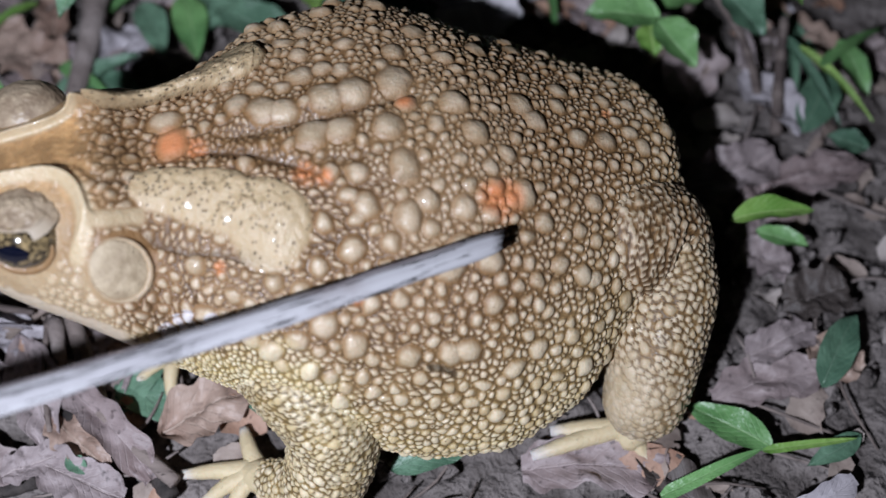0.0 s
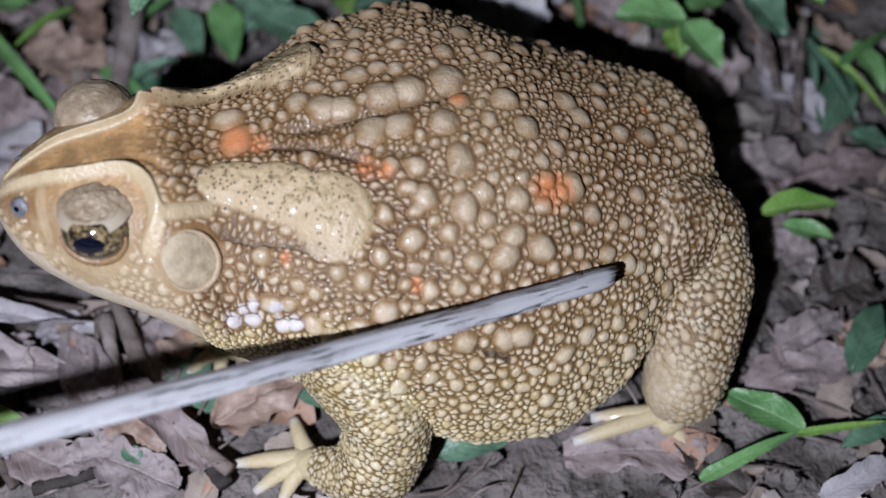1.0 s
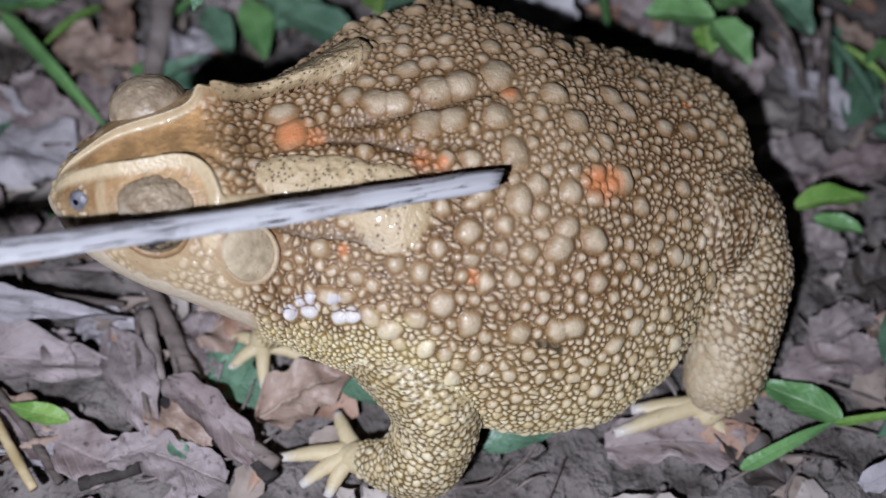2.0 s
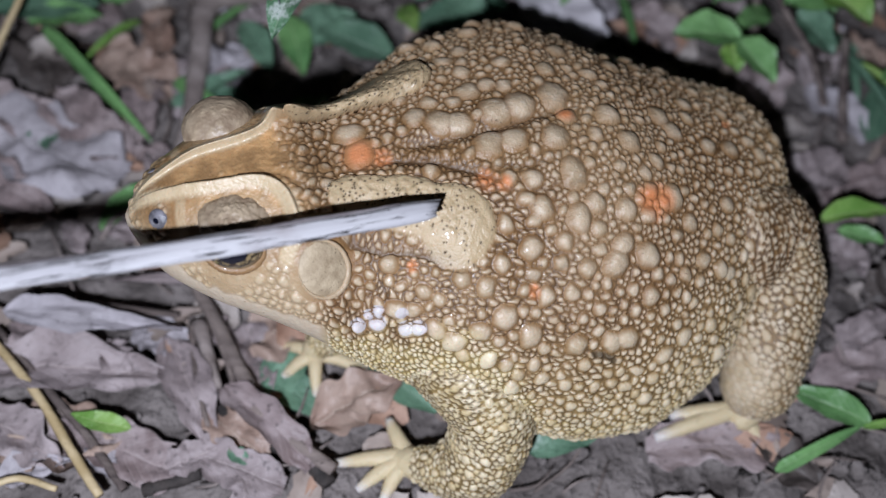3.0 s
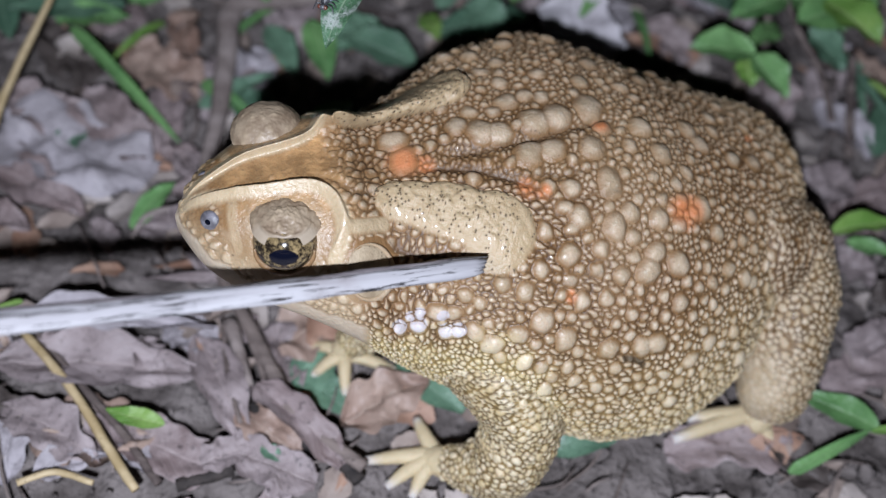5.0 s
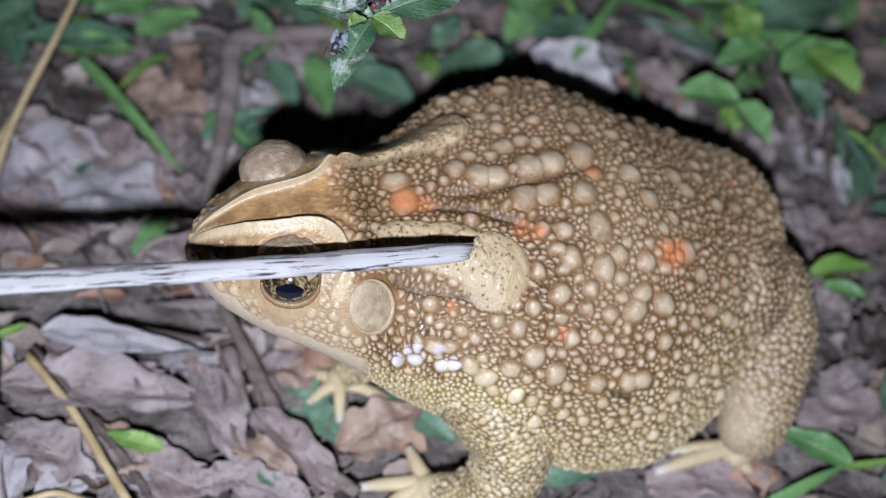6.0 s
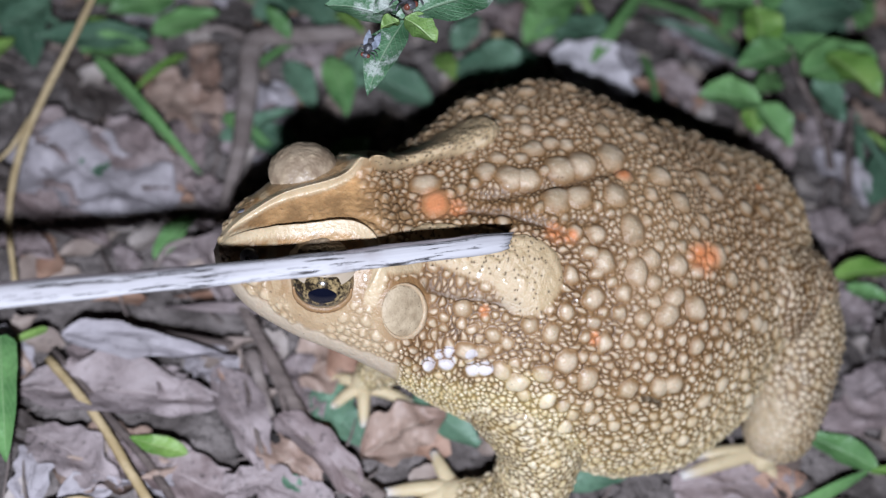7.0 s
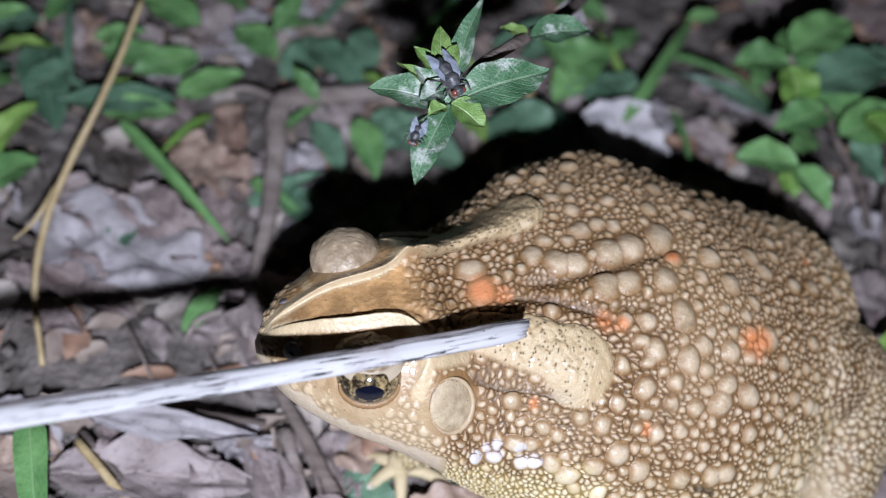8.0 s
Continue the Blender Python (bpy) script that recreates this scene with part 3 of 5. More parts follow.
    lookup = {int(k): i for i, k in enumerate(keep)}
    fixed = [(lookup[i], r, h) for i, r, h in fixed if i in lookup]
    out, share, gap, hue, size = warts(flat[keep], rng, ((1.5, 2.0, 30, 0.55, 1.05), (0.9, 1.35, 760, 0.62, 0.92), (0.6, 0.88, 2800, 0.74, 0.88)), size_at, 26000, fixed, stretch_at=stretch_at)
    tone = np.full(len(flat), 0.5)
    tone[keep] = hue
    # dims wart tops up the back: weaker lamp light put into the tone
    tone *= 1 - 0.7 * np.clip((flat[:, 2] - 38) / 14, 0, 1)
    wart, groove = np.zeros(len(flat)), np.zeros(len(flat))
    push = np.zeros(len(flat))
    head = np.clip((-30.5 - flat[keep][:, 0]) / 5, 0, 1) * np.clip((flat[keep][:, 2] - 43) / 3, 0, 1)
    upper_back = np.clip((flat[keep][:, 2] - 44) / 6, 0, 1) * np.clip(np.maximum((flat[keep][:, 0] - 2) / 8, (flat[keep][:, 1] - 2) / 5), 0, 1)
    flatter = 1 - 0.7 * head * (size < 0.6)
    bigness = np.clip((size - 0.4) / 1.0, 0, 1)
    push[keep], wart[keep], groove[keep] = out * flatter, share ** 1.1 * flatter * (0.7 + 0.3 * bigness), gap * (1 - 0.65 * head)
    bare = np.clip((-33 - flat[:, 0]) / 5, 0, 1)
    calm = 1 - 0.3 * np.clip((-34 - flat[:, 0]) / 6, 0, 1)
    bare = np.clip((-33 - flat[:, 0]) / 5, 0, 1)
    calm = calm * (1 - 0.5 * bare * np.clip((flat[:, 2] - 48) / 3, 0, 1))
    flat += nrm * (push * calm * (1 - smoothing) * (1 - 0.85 * fold_shade))[:, None]
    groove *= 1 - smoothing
    groove = np.maximum(groove, np.maximum(0.35 * slit, fold_shade * topf))
    crown = bare * np.clip((flat[:, 2] - 50) / 3, 0, 1) * (1 - np.clip(pale, 0, 1))
    cheek = np.maximum(bare, 0.0) * (1 - crown)
    pale = np.maximum(pale, 0.5 * cheek * np.clip((50 - flat[:, 2]) / 5, 0, 1))
    mottle = np.repeat(np.array([noise.noise(Vector((a * 0.35, b * 0.35, c * 0.35))) for a, b, c in flat[::4]]), 4)[:len(flat)]
    wart[keep] = wart[keep] * (1 - 0.4 * upper_back) + 0.24 * upper_back
    groove[keep] *= 1 - 0.5 * upper_back
    # shadow of the dip behind the gland, darkened into the wart colour
    d, u = along(((-36, 0), (-27, -1.6), (-18, -2.8), (-5, -8.5)), flat[:, :2])
    wart *= 1 - 0.4 * np.exp(-((d / 3.6) ** 2))
    wart = np.maximum(wart, np.clip(0.2 + 0.5 * mottle, 0.0, 0.45) * cheek)
    # pores of the glands
    pores = np.zeros(len(flat))
    for i in rng.choice(np.where(pores_at > 0.25)[0], 360):
        d2 = ((flat[max(0, i - 4 * m):i + 4 * m] - flat[i]) ** 2).sum(1)
        pores[max(0, i - 4 * m):i + 4 * m] = np.maximum(pores[max(0, i - 4 * m):i + 4 * m], np.clip(1.7 - np.sqrt(d2) / 0.155, 0, 1))
    d, u = along(((9.6, -36.4), (11.4, -36.6), (13.6, -37.4)), flat[:, :2])
    pores = np.maximum(pores, 0.8 * np.clip(1.6 - d / 0.35, 0, 1) * (flat[:, 2] > 25))
    orange = np.zeros(len(flat))
    for a, b, r in ORANGE_SPOTS:
        d = np.hypot(flat[:, 0] - a, flat[:, 1] - b)
        orange = np.maximum(orange, np.clip(1.35 - d / r, 0, 0.85) * (0.35 + 0.65 * np.clip(wart * 2, 0, 1)) * topf)
    bleached = np.zeros(len(flat))
    for a, b, r in WHITE_WARTS:
        i = nearest(a, b, 30)
        d = np.linalg.norm(flat - flat[i], axis=1) / r
        bleached = np.maximum(bleached, np.clip((1.1 - d) * 4, 0, 0.62) * np.clip(wart * 4, 0, 1))
    line = chest_height(flat[:, 0]) + 4 * mottle
    belly = np.clip((line - flat[:, 2]) / 6 + 0.5, 0, 1) * np.clip((flat[:, 0] + 38) / 3, 0, 1) * np.interp(flat[:, 0], (-30, -4, 2), (1, 0.95, 0.75))
    belly = np.maximum(belly, 0.75 * np.clip((42 - flat[:, 2]) / 26, 0, 1) ** 1.1 * np.clip((flat[:, 0] + 42) / 9, 0, 1))
    belly = np.maximum(belly, 0.33 * np.clip(pores_at * 1.5, 0, 1))
    world_pts = placed(flat)
    ob = mesh_object("body", world_pts, grid_faces(n, m)[:, ::-1].copy(), SKIN, toad)
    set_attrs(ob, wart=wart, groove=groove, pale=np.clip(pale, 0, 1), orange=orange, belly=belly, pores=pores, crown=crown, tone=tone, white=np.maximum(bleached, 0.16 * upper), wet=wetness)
    calmed = smooth_grid(world_pts.reshape(n, m, 3), 14)
    outward = grid_normals(calmed).reshape(-1, 3)
    outward *= np.sign((outward * (world_pts - world_pts.mean(0))).sum(1))[:, None]
    spots = {}
    for key, (a, b) in {"ear_near": (-32.9, -17.3), "ear_far": (-33.3, 18.5)}.items():
        i = nearest(a, b)
        spots[key] = (world_pts[i], outward[i])
    return spots


def limb(name, points, radii, toad, seed, n=150, m=120, size=1.0, belly=0.4, flat_z=1.0, bare_from=2.0):
    """A warty piece of leg through points in the ground's axes (mm)."""
    rng = np.random.default_rng(seed)
    verts, _ = sweep(np.asarray(points, float) - FOOT, radii, m, flat_z, 0, max(2, n // (len(points) - 1)))
    rings = (len(verts) - 2) // m
    v = verts[:rings * m].reshape(rings, m, 3)
    nrm = grid_normals(v)
    mid = v.mean(1, keepdims=True)
    if ((v - mid) * nrm).sum() < 0:
        nrm = -nrm
    f, nn = v.reshape(-1, 3), nrm.reshape(-1, 3)
    out, share, gap, hue, _ = warts(f, rng, ((0.85 * size, 1.15 * size, 60, 0.6, 1.1),), lambda p, r0: 1.0, 6000, (), (0.5 * size, 0.8 * size))
    bare = np.repeat(np.clip((np.arange(rings) / rings - bare_from) / 0.2, 0, 1), m) * np.clip(0.6 - 0.5 * nn[:, 0], 0, 1)
    gap = np.clip(gap * 1.35, 0, 1)
    out, gap, share = out * (1 - 0.8 * bare), gap * (1 - 0.9 * bare), share * (1 - bare) + 0.7 * bare
    f = f + nn * out[:, None]
    faces = grid_faces(rings, m)
    ob = mesh_object(name, f, faces, SKIN, toad)
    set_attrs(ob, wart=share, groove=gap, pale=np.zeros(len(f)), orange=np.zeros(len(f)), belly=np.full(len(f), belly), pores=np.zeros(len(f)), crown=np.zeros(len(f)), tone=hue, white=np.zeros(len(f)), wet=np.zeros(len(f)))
    return ob


def digit(name, points, radii, parent):
    v, f = sweep(np.asarray(points, float) - FOOT, radii, 10, 0.85, 0.04, 5)
    ob = mesh_object(name, v, f, SKIN, parent)
    z = np.zeros(len(v))
    n = len(v) - 2
    tip = np.concatenate([np.clip(np.arange(n) / n * 5 - 3.6, 0, 1) * 0.7, [0, 0.7]]) if name in ("finger", "toe") else z
    set_attrs(ob, wart=z + 0.45, groove=z, pale=z + 0.1, orange=z, belly=z + 0.8, pores=z, crown=z, tone=z + 0.5, white=tip, wet=z)
    return ob



def lid_material():
    """Granular grey-brown eyelid with a smooth pale hem."""
    m, nd, ln, b = material("eyelid_skin", 0.45)
    n1, n2, hem = grain(nd, ln, 260, 6), grain(nd, ln, 1500, 3), attr(nd, "hem")
    col = mix(nd, ln, ramp(nd, ln, n1, 0.3, 0.7), (0.20, 0.14, 0.092), (0.34, 0.262, 0.182))
    col = mix(nd, ln, attr(nd, "grain"), col, (0.40, 0.31, 0.21))
    col = mix(nd, ln, hem, col, mix(nd, ln, n1, (0.31, 0.245, 0.18), (0.44, 0.365, 0.275)))
    ln.new(col, b.inputs["Base Color"])
    bump(nd, ln, b, calc(nd, ln, "ADD", n1, calc(nd, ln, "MULTIPLY", n2, 0.5)), 0.4, 0.0004)
    return m


LID = lid_material()
NOSE = plain("nostril_skin", (0.10, 0.095, 0.105), (0.24, 0.23, 0.26), 0.3, 700, 0.5, 0.0004)


def eye_materials():
    m, nd, ln, b = material("gold_iris", 0.12)
    vein = grain(nd, ln, 900, 6, rough=0.7)
    col = mix(nd, ln, ramp(nd, ln, vein, 0.44, 0.66), (0.018, 0.013, 0.009), (0.33, 0.24, 0.12))
    ln.new(col, b.inputs["Base Color"])
    b.inputs["Coat Weight"].default_value = 1.0
    b.inputs["Coat Roughness"].default_value = 0.03
    dark, _, _, bd = material("pupil_black", 0.06)
    bd.inputs["Base Color"].default_value = (0.004, 0.005, 0.012, 1)
    bd.inputs["Coat Weight"].default_value = 1.0
    return m, dark


def cap(centre, axis, up, radii, lo, hi, n=18, m=40, curve=1.0, swing=(0, 2 * math.pi)):
    """A piece of an ellipsoid about axis, between two angles from the axis."""
    a = Vector(axis).normalized()
    b = Vector(up) - a * Vector(up).dot(a)
    b.normalize()
    c = a.cross(b)
    full = swing[1] - swing[0] > 6.2
    vs, fs = [], []
    for i in range(n + 1):
        th = lo + (hi - lo) * i / n
        for j in range(m):
            ph = swing[0] + (swing[1] - swing[0]) * j / (m if full else m - 1)
            p = Vector(centre) + a * (radii[0] * math.cos(th)) + b * (radii[1] * math.sin(th) * math.sin(ph)) + c * (radii[2] * math.sin(th) * math.cos(ph))
            vs.append(p)
    for i in range(n):
        for j in range(m if full else m - 1):
            k = (j + 1) % m
            fs.append((i * m + j, (i + 1) * m + j, (i + 1) * m + k, i * m + k))
    return [tuple(p) for p in vs], fs


def toad_eye(toad, s, iris, dark):
    centre = Vector(placed((-45.8, 2 + s * 11.6, 48.5)).tolist())
    way = Vector((placed((-46.0, 2 + s * 12.6, 49.0)) - placed((-45.8, 2 + s * 11.6, 48.5))).tolist()).normalized()
    upward = Vector((0, 0, 1))
    g = 0.92 if s < 0 else 0.8
    v, f = cap(centre, way, upward, (5.6 * g, 5.2 * g, 5.9 * g), 0.0, 2.4, 24, 40)
    ball = mesh_object("eye", v, f, iris, toad, "glossy golden eye with dark veins")
    side = way.cross(upward).normalized()
    high = side.cross(way).normalized()
    v, f = cap((0, 0, 0), (1, 0, 0), (0, 0, 1), (1, 1, 1), 0.0, 0.55, 10, 36)
    q = []
    for a, b, c in v:
        h, w = c * 3.1 * g, b * 4.9 * g
        h *= 1 - 0.25 * (w / 2.6) ** 2
        depth = 5.6 * g * math.sqrt(max(0.0, 1 - (h / 5.2 / g) ** 2 - (w / 5.9 / g) ** 2)) + 0.10
        q.append(tuple(centre + way * depth + side * w + high * h))
    mesh_object("pupil", q, f, dark, ball, "black oval pupil")
    # the heavy upper lid, folded over the eye
    rng = np.random.default_rng(8)
    v, f = cap(centre + way * (-1.9 if s < 0 else -1.2) + upward * 0.3, (way * -0.06 + upward).normalized(), way, (5.8 if s < 0 else 5.6, 6.9 if s < 0 else 6.2, 7.1 if s < 0 else 6.6), 0.0, 0.93 if s < 0 else 1.3, 44, 90)
    v = np.asarray(v)
    c0 = np.array(centre)
    lump = np.array([0.9 - 1.5 * noise.voronoi(Vector(p * 0.62))[0][0] + 0.5 * noise.noise(Vector(p * 2.2)) for p in v])
    ring = np.linspace(0, 1, 45).repeat(90)
    facing = np.clip((v - c0) @ np.array(way) - 1.0, 0, 1) * (s < 0)
    hem = np.clip((ring - 0.62) / 0.1, 0, 1) * facing
    v = v + (v - c0) / np.linalg.norm(v - c0, axis=1)[:, None] * ((0.34 if s < 0 else 0.16) * lump * (1 - hem) + 0.25 * np.exp(-((ring - 0.66) / 0.05) ** 2) * facing)[:, None]
    lid = mesh_object("eyelid", v, f, LID, toad, "wrinkled grey-brown upper eyelid")
    set_attrs(lid, hem=hem, grain=np.clip(lump * 0.9, 0, 1) * (1 - hem))
    ring = []
    for k in range(9):
        a = math.pi * (k / 8)
        ring.append(tuple(centre + way * 2.4 + side * 5.2 * g * math.cos(a) - high * 4.8 * g * math.sin(a)))
    v, f = sweep(ring, [0.3, 0.5, 0.65, 0.75, 0.8, 0.75, 0.65, 0.5, 0.3], 12, 1, 0.05)
    rim = mesh_object("lower_eyelid", v, f, SKIN, toad)
    z = np.zeros(len(v))
    set_attrs(rim, wart=z + 0.2, groove=z + 0.15, pale=z, orange=z, belly=z, pores=z, crown=z, tone=z + 0.3, white=z, wet=z + 0.6)
    # nostril
    at = Vector(placed((-57.2, 1.2 + s * 4.8, 48.6)).tolist())
    v, f = cap(at, (-0.4, s * 0.8, 0.7), upward, (1.0, 1.8, 1.9) if s < 0 else (0.5, 1.1, 1.1), 0.0, 1.5, 8, 20)
    nose = mesh_object("nostril", v, f, NOSE, toad, "bluish grey nostril")
    v, f = cap(at + Vector((-0.4, s * 0.8, 0.7)).normalized() * 0.5, (-0.4, s * 0.8, 0.7), upward, (0.55, 0.85, 0.95) if s < 0 else (0.1, 0.5, 0.5), 0.0, 1.5, 8, 20)
    mesh_object("nostril_opening", v, f, dark, nose, "black nostril opening")


EAR = plain("ear_skin", (0.27, 0.20, 0.125), (0.42, 0.33, 0.22), 0.6, 420, 0.7, 0.0004)


def toad_ear(toad, spot):
    at, way = spot
    v, f = cap(Vector(at) - Vector(way) * 0.5, way, (0, 0, 1), (0.9, 4.8, 4.2), 0.0, 1.4, 20, 48)
    v = np.asarray(v)
    v = v + np.array([0.12 * noise.noise(Vector(p * 0.8)) for p in v])[:, None] * np.array(way)
    mesh_object("ear_drum", v, f, EAR, toad, "round tan ear drum")
    a = Vector(way)
    b = (Vector((0, 0, 1)) - a * a.z).normalized()
    c = a.cross(b)
    ring = [tuple(Vector(at) - a * 0.3 + b * 4.85 * math.sin(k * math.pi / 12) + c * 4.25 * math.cos(k * math.pi / 12)) for k in range(25)]
    v, f = sweep(ring, [0.3 + 0.26 * math.cos(k * math.pi / 12 + 2.2) for k in range(25)], 8, 1, 0.06, 3)
    rim = mesh_object("ear_rim", v, f, SKIN, toad)
    z = np.zeros(len(v))
    set_attrs(rim, wart=z + 0.6, groove=z, pale=z + 0.2, orange=z, belly=z, pores=z, crown=z, tone=z + 0.3, white=z, wet=z + 0.3)


def build_toad():
    toad = tagged(new("toad"), "large tan warty toad with orange spots crouching on leaf litter", "toad")
    spots = toad_body(toad)
    iris, dark = eye_materials()
    for s in (-1, 1):
        toad_eye(toad, s, iris, dark)
    toad_ear(toad, spots["ear_near"])
    toad_ear(toad, spots["ear_far"])
    # near hind leg, folded
    limb("thigh", [(28, 12, 24), (36, 18, 27), (43.5, 20, 25), (47.5, 14, 21)], [9, 12, 10.5, 7], toad, 21, 140, 130, 1.1, 0.06)
    limb("shank", [(45.5, 20, 28), (46.5, 12, 22.5), (44.5, 2, 16), (43, -6, 9), (42.5, -9, 6)], [6, 8.2, 8.2, 7, 4], toad, 22, 170, 130, 1.1, 0.22, bare_from=0.42)
    foot = digit("foot", [(44, -6, 6), (42, -9, 4), (40, -10, 3)], [4, 3, 2], toad)
    for tip in ((45.6, -13.4, 1.6), (24, -13.4, 1.4), (27.5, -8.4, 1.4), (39, -9.8, 1.2)):
        digit("toe", [(41, -7.5, 3.5), ((41 + tip[0]) / 2, (-7.5 + tip[1]) / 2, 3.0), tip], [2.0, 1.7, 1.1], foot)
    # near foreleg
    limb("upper_arm", [(-24, -4, 26), (-16, -11, 26), (-10.5, -16.5, 20), (-12, -21, 13)], [8, 8.5, 8, 6.5], toad, 23, 130, 120, 0.9, 0.75)
    limb("forearm", [(-10, -15, 22), (-10.5, -19, 16), (-13, -22.8, 9.5), (-19, -22.6, 5.5), (-24, -21, 4)], [6, 7.6, 7.2, 4.8, 3], toad, 24, 150, 120, 0.9, 0.7)
    hand = digit("palm", [(-21, -22, 4.5), (-25.5, -20.6, 3.2), (-28, -19.6, 2.6)], [3.8, 3.2, 2], toad)
    for tip in ((-39.5, -21, 1.8), (-29.6, -11.7, 2.2), (-35, -26, 1.4), (-30, -28, 1.4)):
        digit("finger", [(-25.5, -19.5, 3), ((-26 + tip[0]) / 2, (-19.5 + tip[1]) / 2, 3.0), tip], [2.0, 1.6, 0.9], hand)
    # far foreleg, under the chin
    limb("far_forearm", [(-22, 12, 22), (-33, 8, 14), (-41, 4.5, 8), (-45, 2.5, 5)], [7, 5.5, 4.5, 3], toad, 25, 110, 90, 0.8, 0.9)
    palm = digit("palm", [(-43, 3.5, 6), (-45.5, 1.8, 4), (-46, 0.5, 3)], [3.2, 3.0, 2], toad)
    for tip in ((-51.8, -3.2, 1), (-44.4, -7.2, 1), (-33.2, -1.4, 1), (-53, 4, 1)):
        digit("finger", [(-45.3, 1.5, 3.5), ((-45.3 + tip[0]) / 2, (1.5 + tip[1]) / 2, 3.4), tip], [1.7, 1.4, 0.8], palm)
    # far hind leg, behind the body
    limb("far_thigh", [(33, 44, 16), (37, 50, 14), (34, 57, 10), (29, 58, 6)], [8, 7.5, 6, 4], toad, 26, 80, 70)
    toad.location = FOOT * MM
    return toad

# ---- the ground ----
def build_ground():
    n = 420
    a = np.linspace(-1, 1, n)
    g = np.sign(a) * (np.abs(a) * 170 + np.abs(a) ** 9 * 650)
    x, y = np.meshgrid(g - 10, g + 50, indexing="ij")
    z = np.zeros_like(x)
    for i in range(n):
        for j in range(n):
            p = Vector((x[i, j], y[i, j], 0))
            if abs(g[i]) < 260 and abs(g[j]) < 260:
                z[i, j] = 2.6 * noise.noise(p / 26) + 1.6 * noise.noise(p / 9 + Vector((3, 1, 4))) + 1.0 * noise.noise(p / 3.4) - 2.6
            else:
                z[i, j] = 6 * noise.noise(p / 90) - 3
    i, j = np.meshgrid(np.arange(n - 1), np.arange(n - 1), indexing="ij")
    faces = np.stack([i * n + j, (i + 1) * n + j, (i + 1) * n + j + 1, i * n + j + 1], -1).reshape(-1, 4)
    ob = mesh_object("ground", np.stack([x, y, z], -1).reshape(-1, 3), faces, SOIL)
    return tagged(ob, "dark trodden soil with crumbs and litter", "ground", kind="structure")


# ---- the stick ----
BARK = plain("dark_bark", (0.08, 0.066, 0.068), (0.25, 0.22, 0.225), 0.8, 500, 0.8, 0.0005, stretch=(0.15, 1, 1))


def build_stick():
    rng = np.random.default_rng(2)
    length = 210
    xs = np.linspace(0, length, 90)
    m = 40
    r = 1.72 + 0.35 * xs / length + 0.07 * np.sin(xs * 0.21)
    ang = np.linspace(0, 2 * np.pi, m, endpoint=False)
    square = (np.abs(np.cos(ang - 0.9)) ** 4.5 + np.abs(np.sin(ang - 0.9)) ** 4.5) ** (-1 / 4.5) - 1.08
    ridges = square + 0.03 * np.cos(5 * ang) + rng.normal(0, 0.025, m)
    knots = np.array([0.09 * noise.noise(Vector((q * 0.11, 7, 1))) + 0.05 * noise.noise(Vector((q * 0.4, 2, 5))) for q in xs])
    v = np.zeros((len(xs), m, 3))
    rr = r[:, None] * (1 + knots[:, None] + ridges[None] + rng.normal(0, 0.012, (len(xs), m)) + 0.05 * np.sin(xs[:, None] * 0.09 + 2 * ang[None]))
    v[..., 0] = xs[:, None]
    v[..., 1] = rr * np.cos(ang) + 0.45 * np.sin(xs * 0.05)[:, None]
    v[..., 2] = rr * np.sin(ang) * 0.9
    v[0, :, 1:] *= 0.82
    v[1, :, 1:] *= 0.95
    v[0, :, 0] += rng.uniform(-0.2, 0.35, m) + 0.8 * np.cos(ang)
    verts = np.vstack([v.reshape(-1, 3), [[0.6, 0, 0], [length, 0, 0]]])
    faces = [tuple(int(q) for q in f) for f in grid_faces(len(xs), m)[:, ::-1]]
    faces += [(len(xs) * m, j, (j + 1) % m) for j in range(m)]
    faces += [(len(xs) * m + 1, (len(xs) - 1) * m + (j + 1) % m, (len(xs) - 1) * m + j) for j in range(m)]
    ob = mesh_object("stick", verts, faces, WOOD)
    # loose strip of darker bark along one side
    xs2 = np.linspace(6, 190, 70)
    pts = []
    for x in xs2:
        a = 2.0 + 0.22 * math.sin(x * 0.11) + 0.1 * math.sin(x * 0.37)
        rad = 1.72 + 0.35 * x / length - 0.08
        pts.append((x, rad * math.cos(a) + 0.45 * math.sin(x * 0.05), rad * math.sin(a) * 0.9))
    rad = [max(0.12, 0.42 + 0.35 * noise.noise(Vector((x * 0.16, 3, 0)))) for x in xs2]
    v2, f2 = sweep(pts, rad, 6, 0.5, 0.1, 2)
    mesh_object("bark_strip", v2, f2, BARK, ob, "ragged dark strip of bark")
    return tagged(ob, "straight weathered pale grey stick held over the toad", "stick")

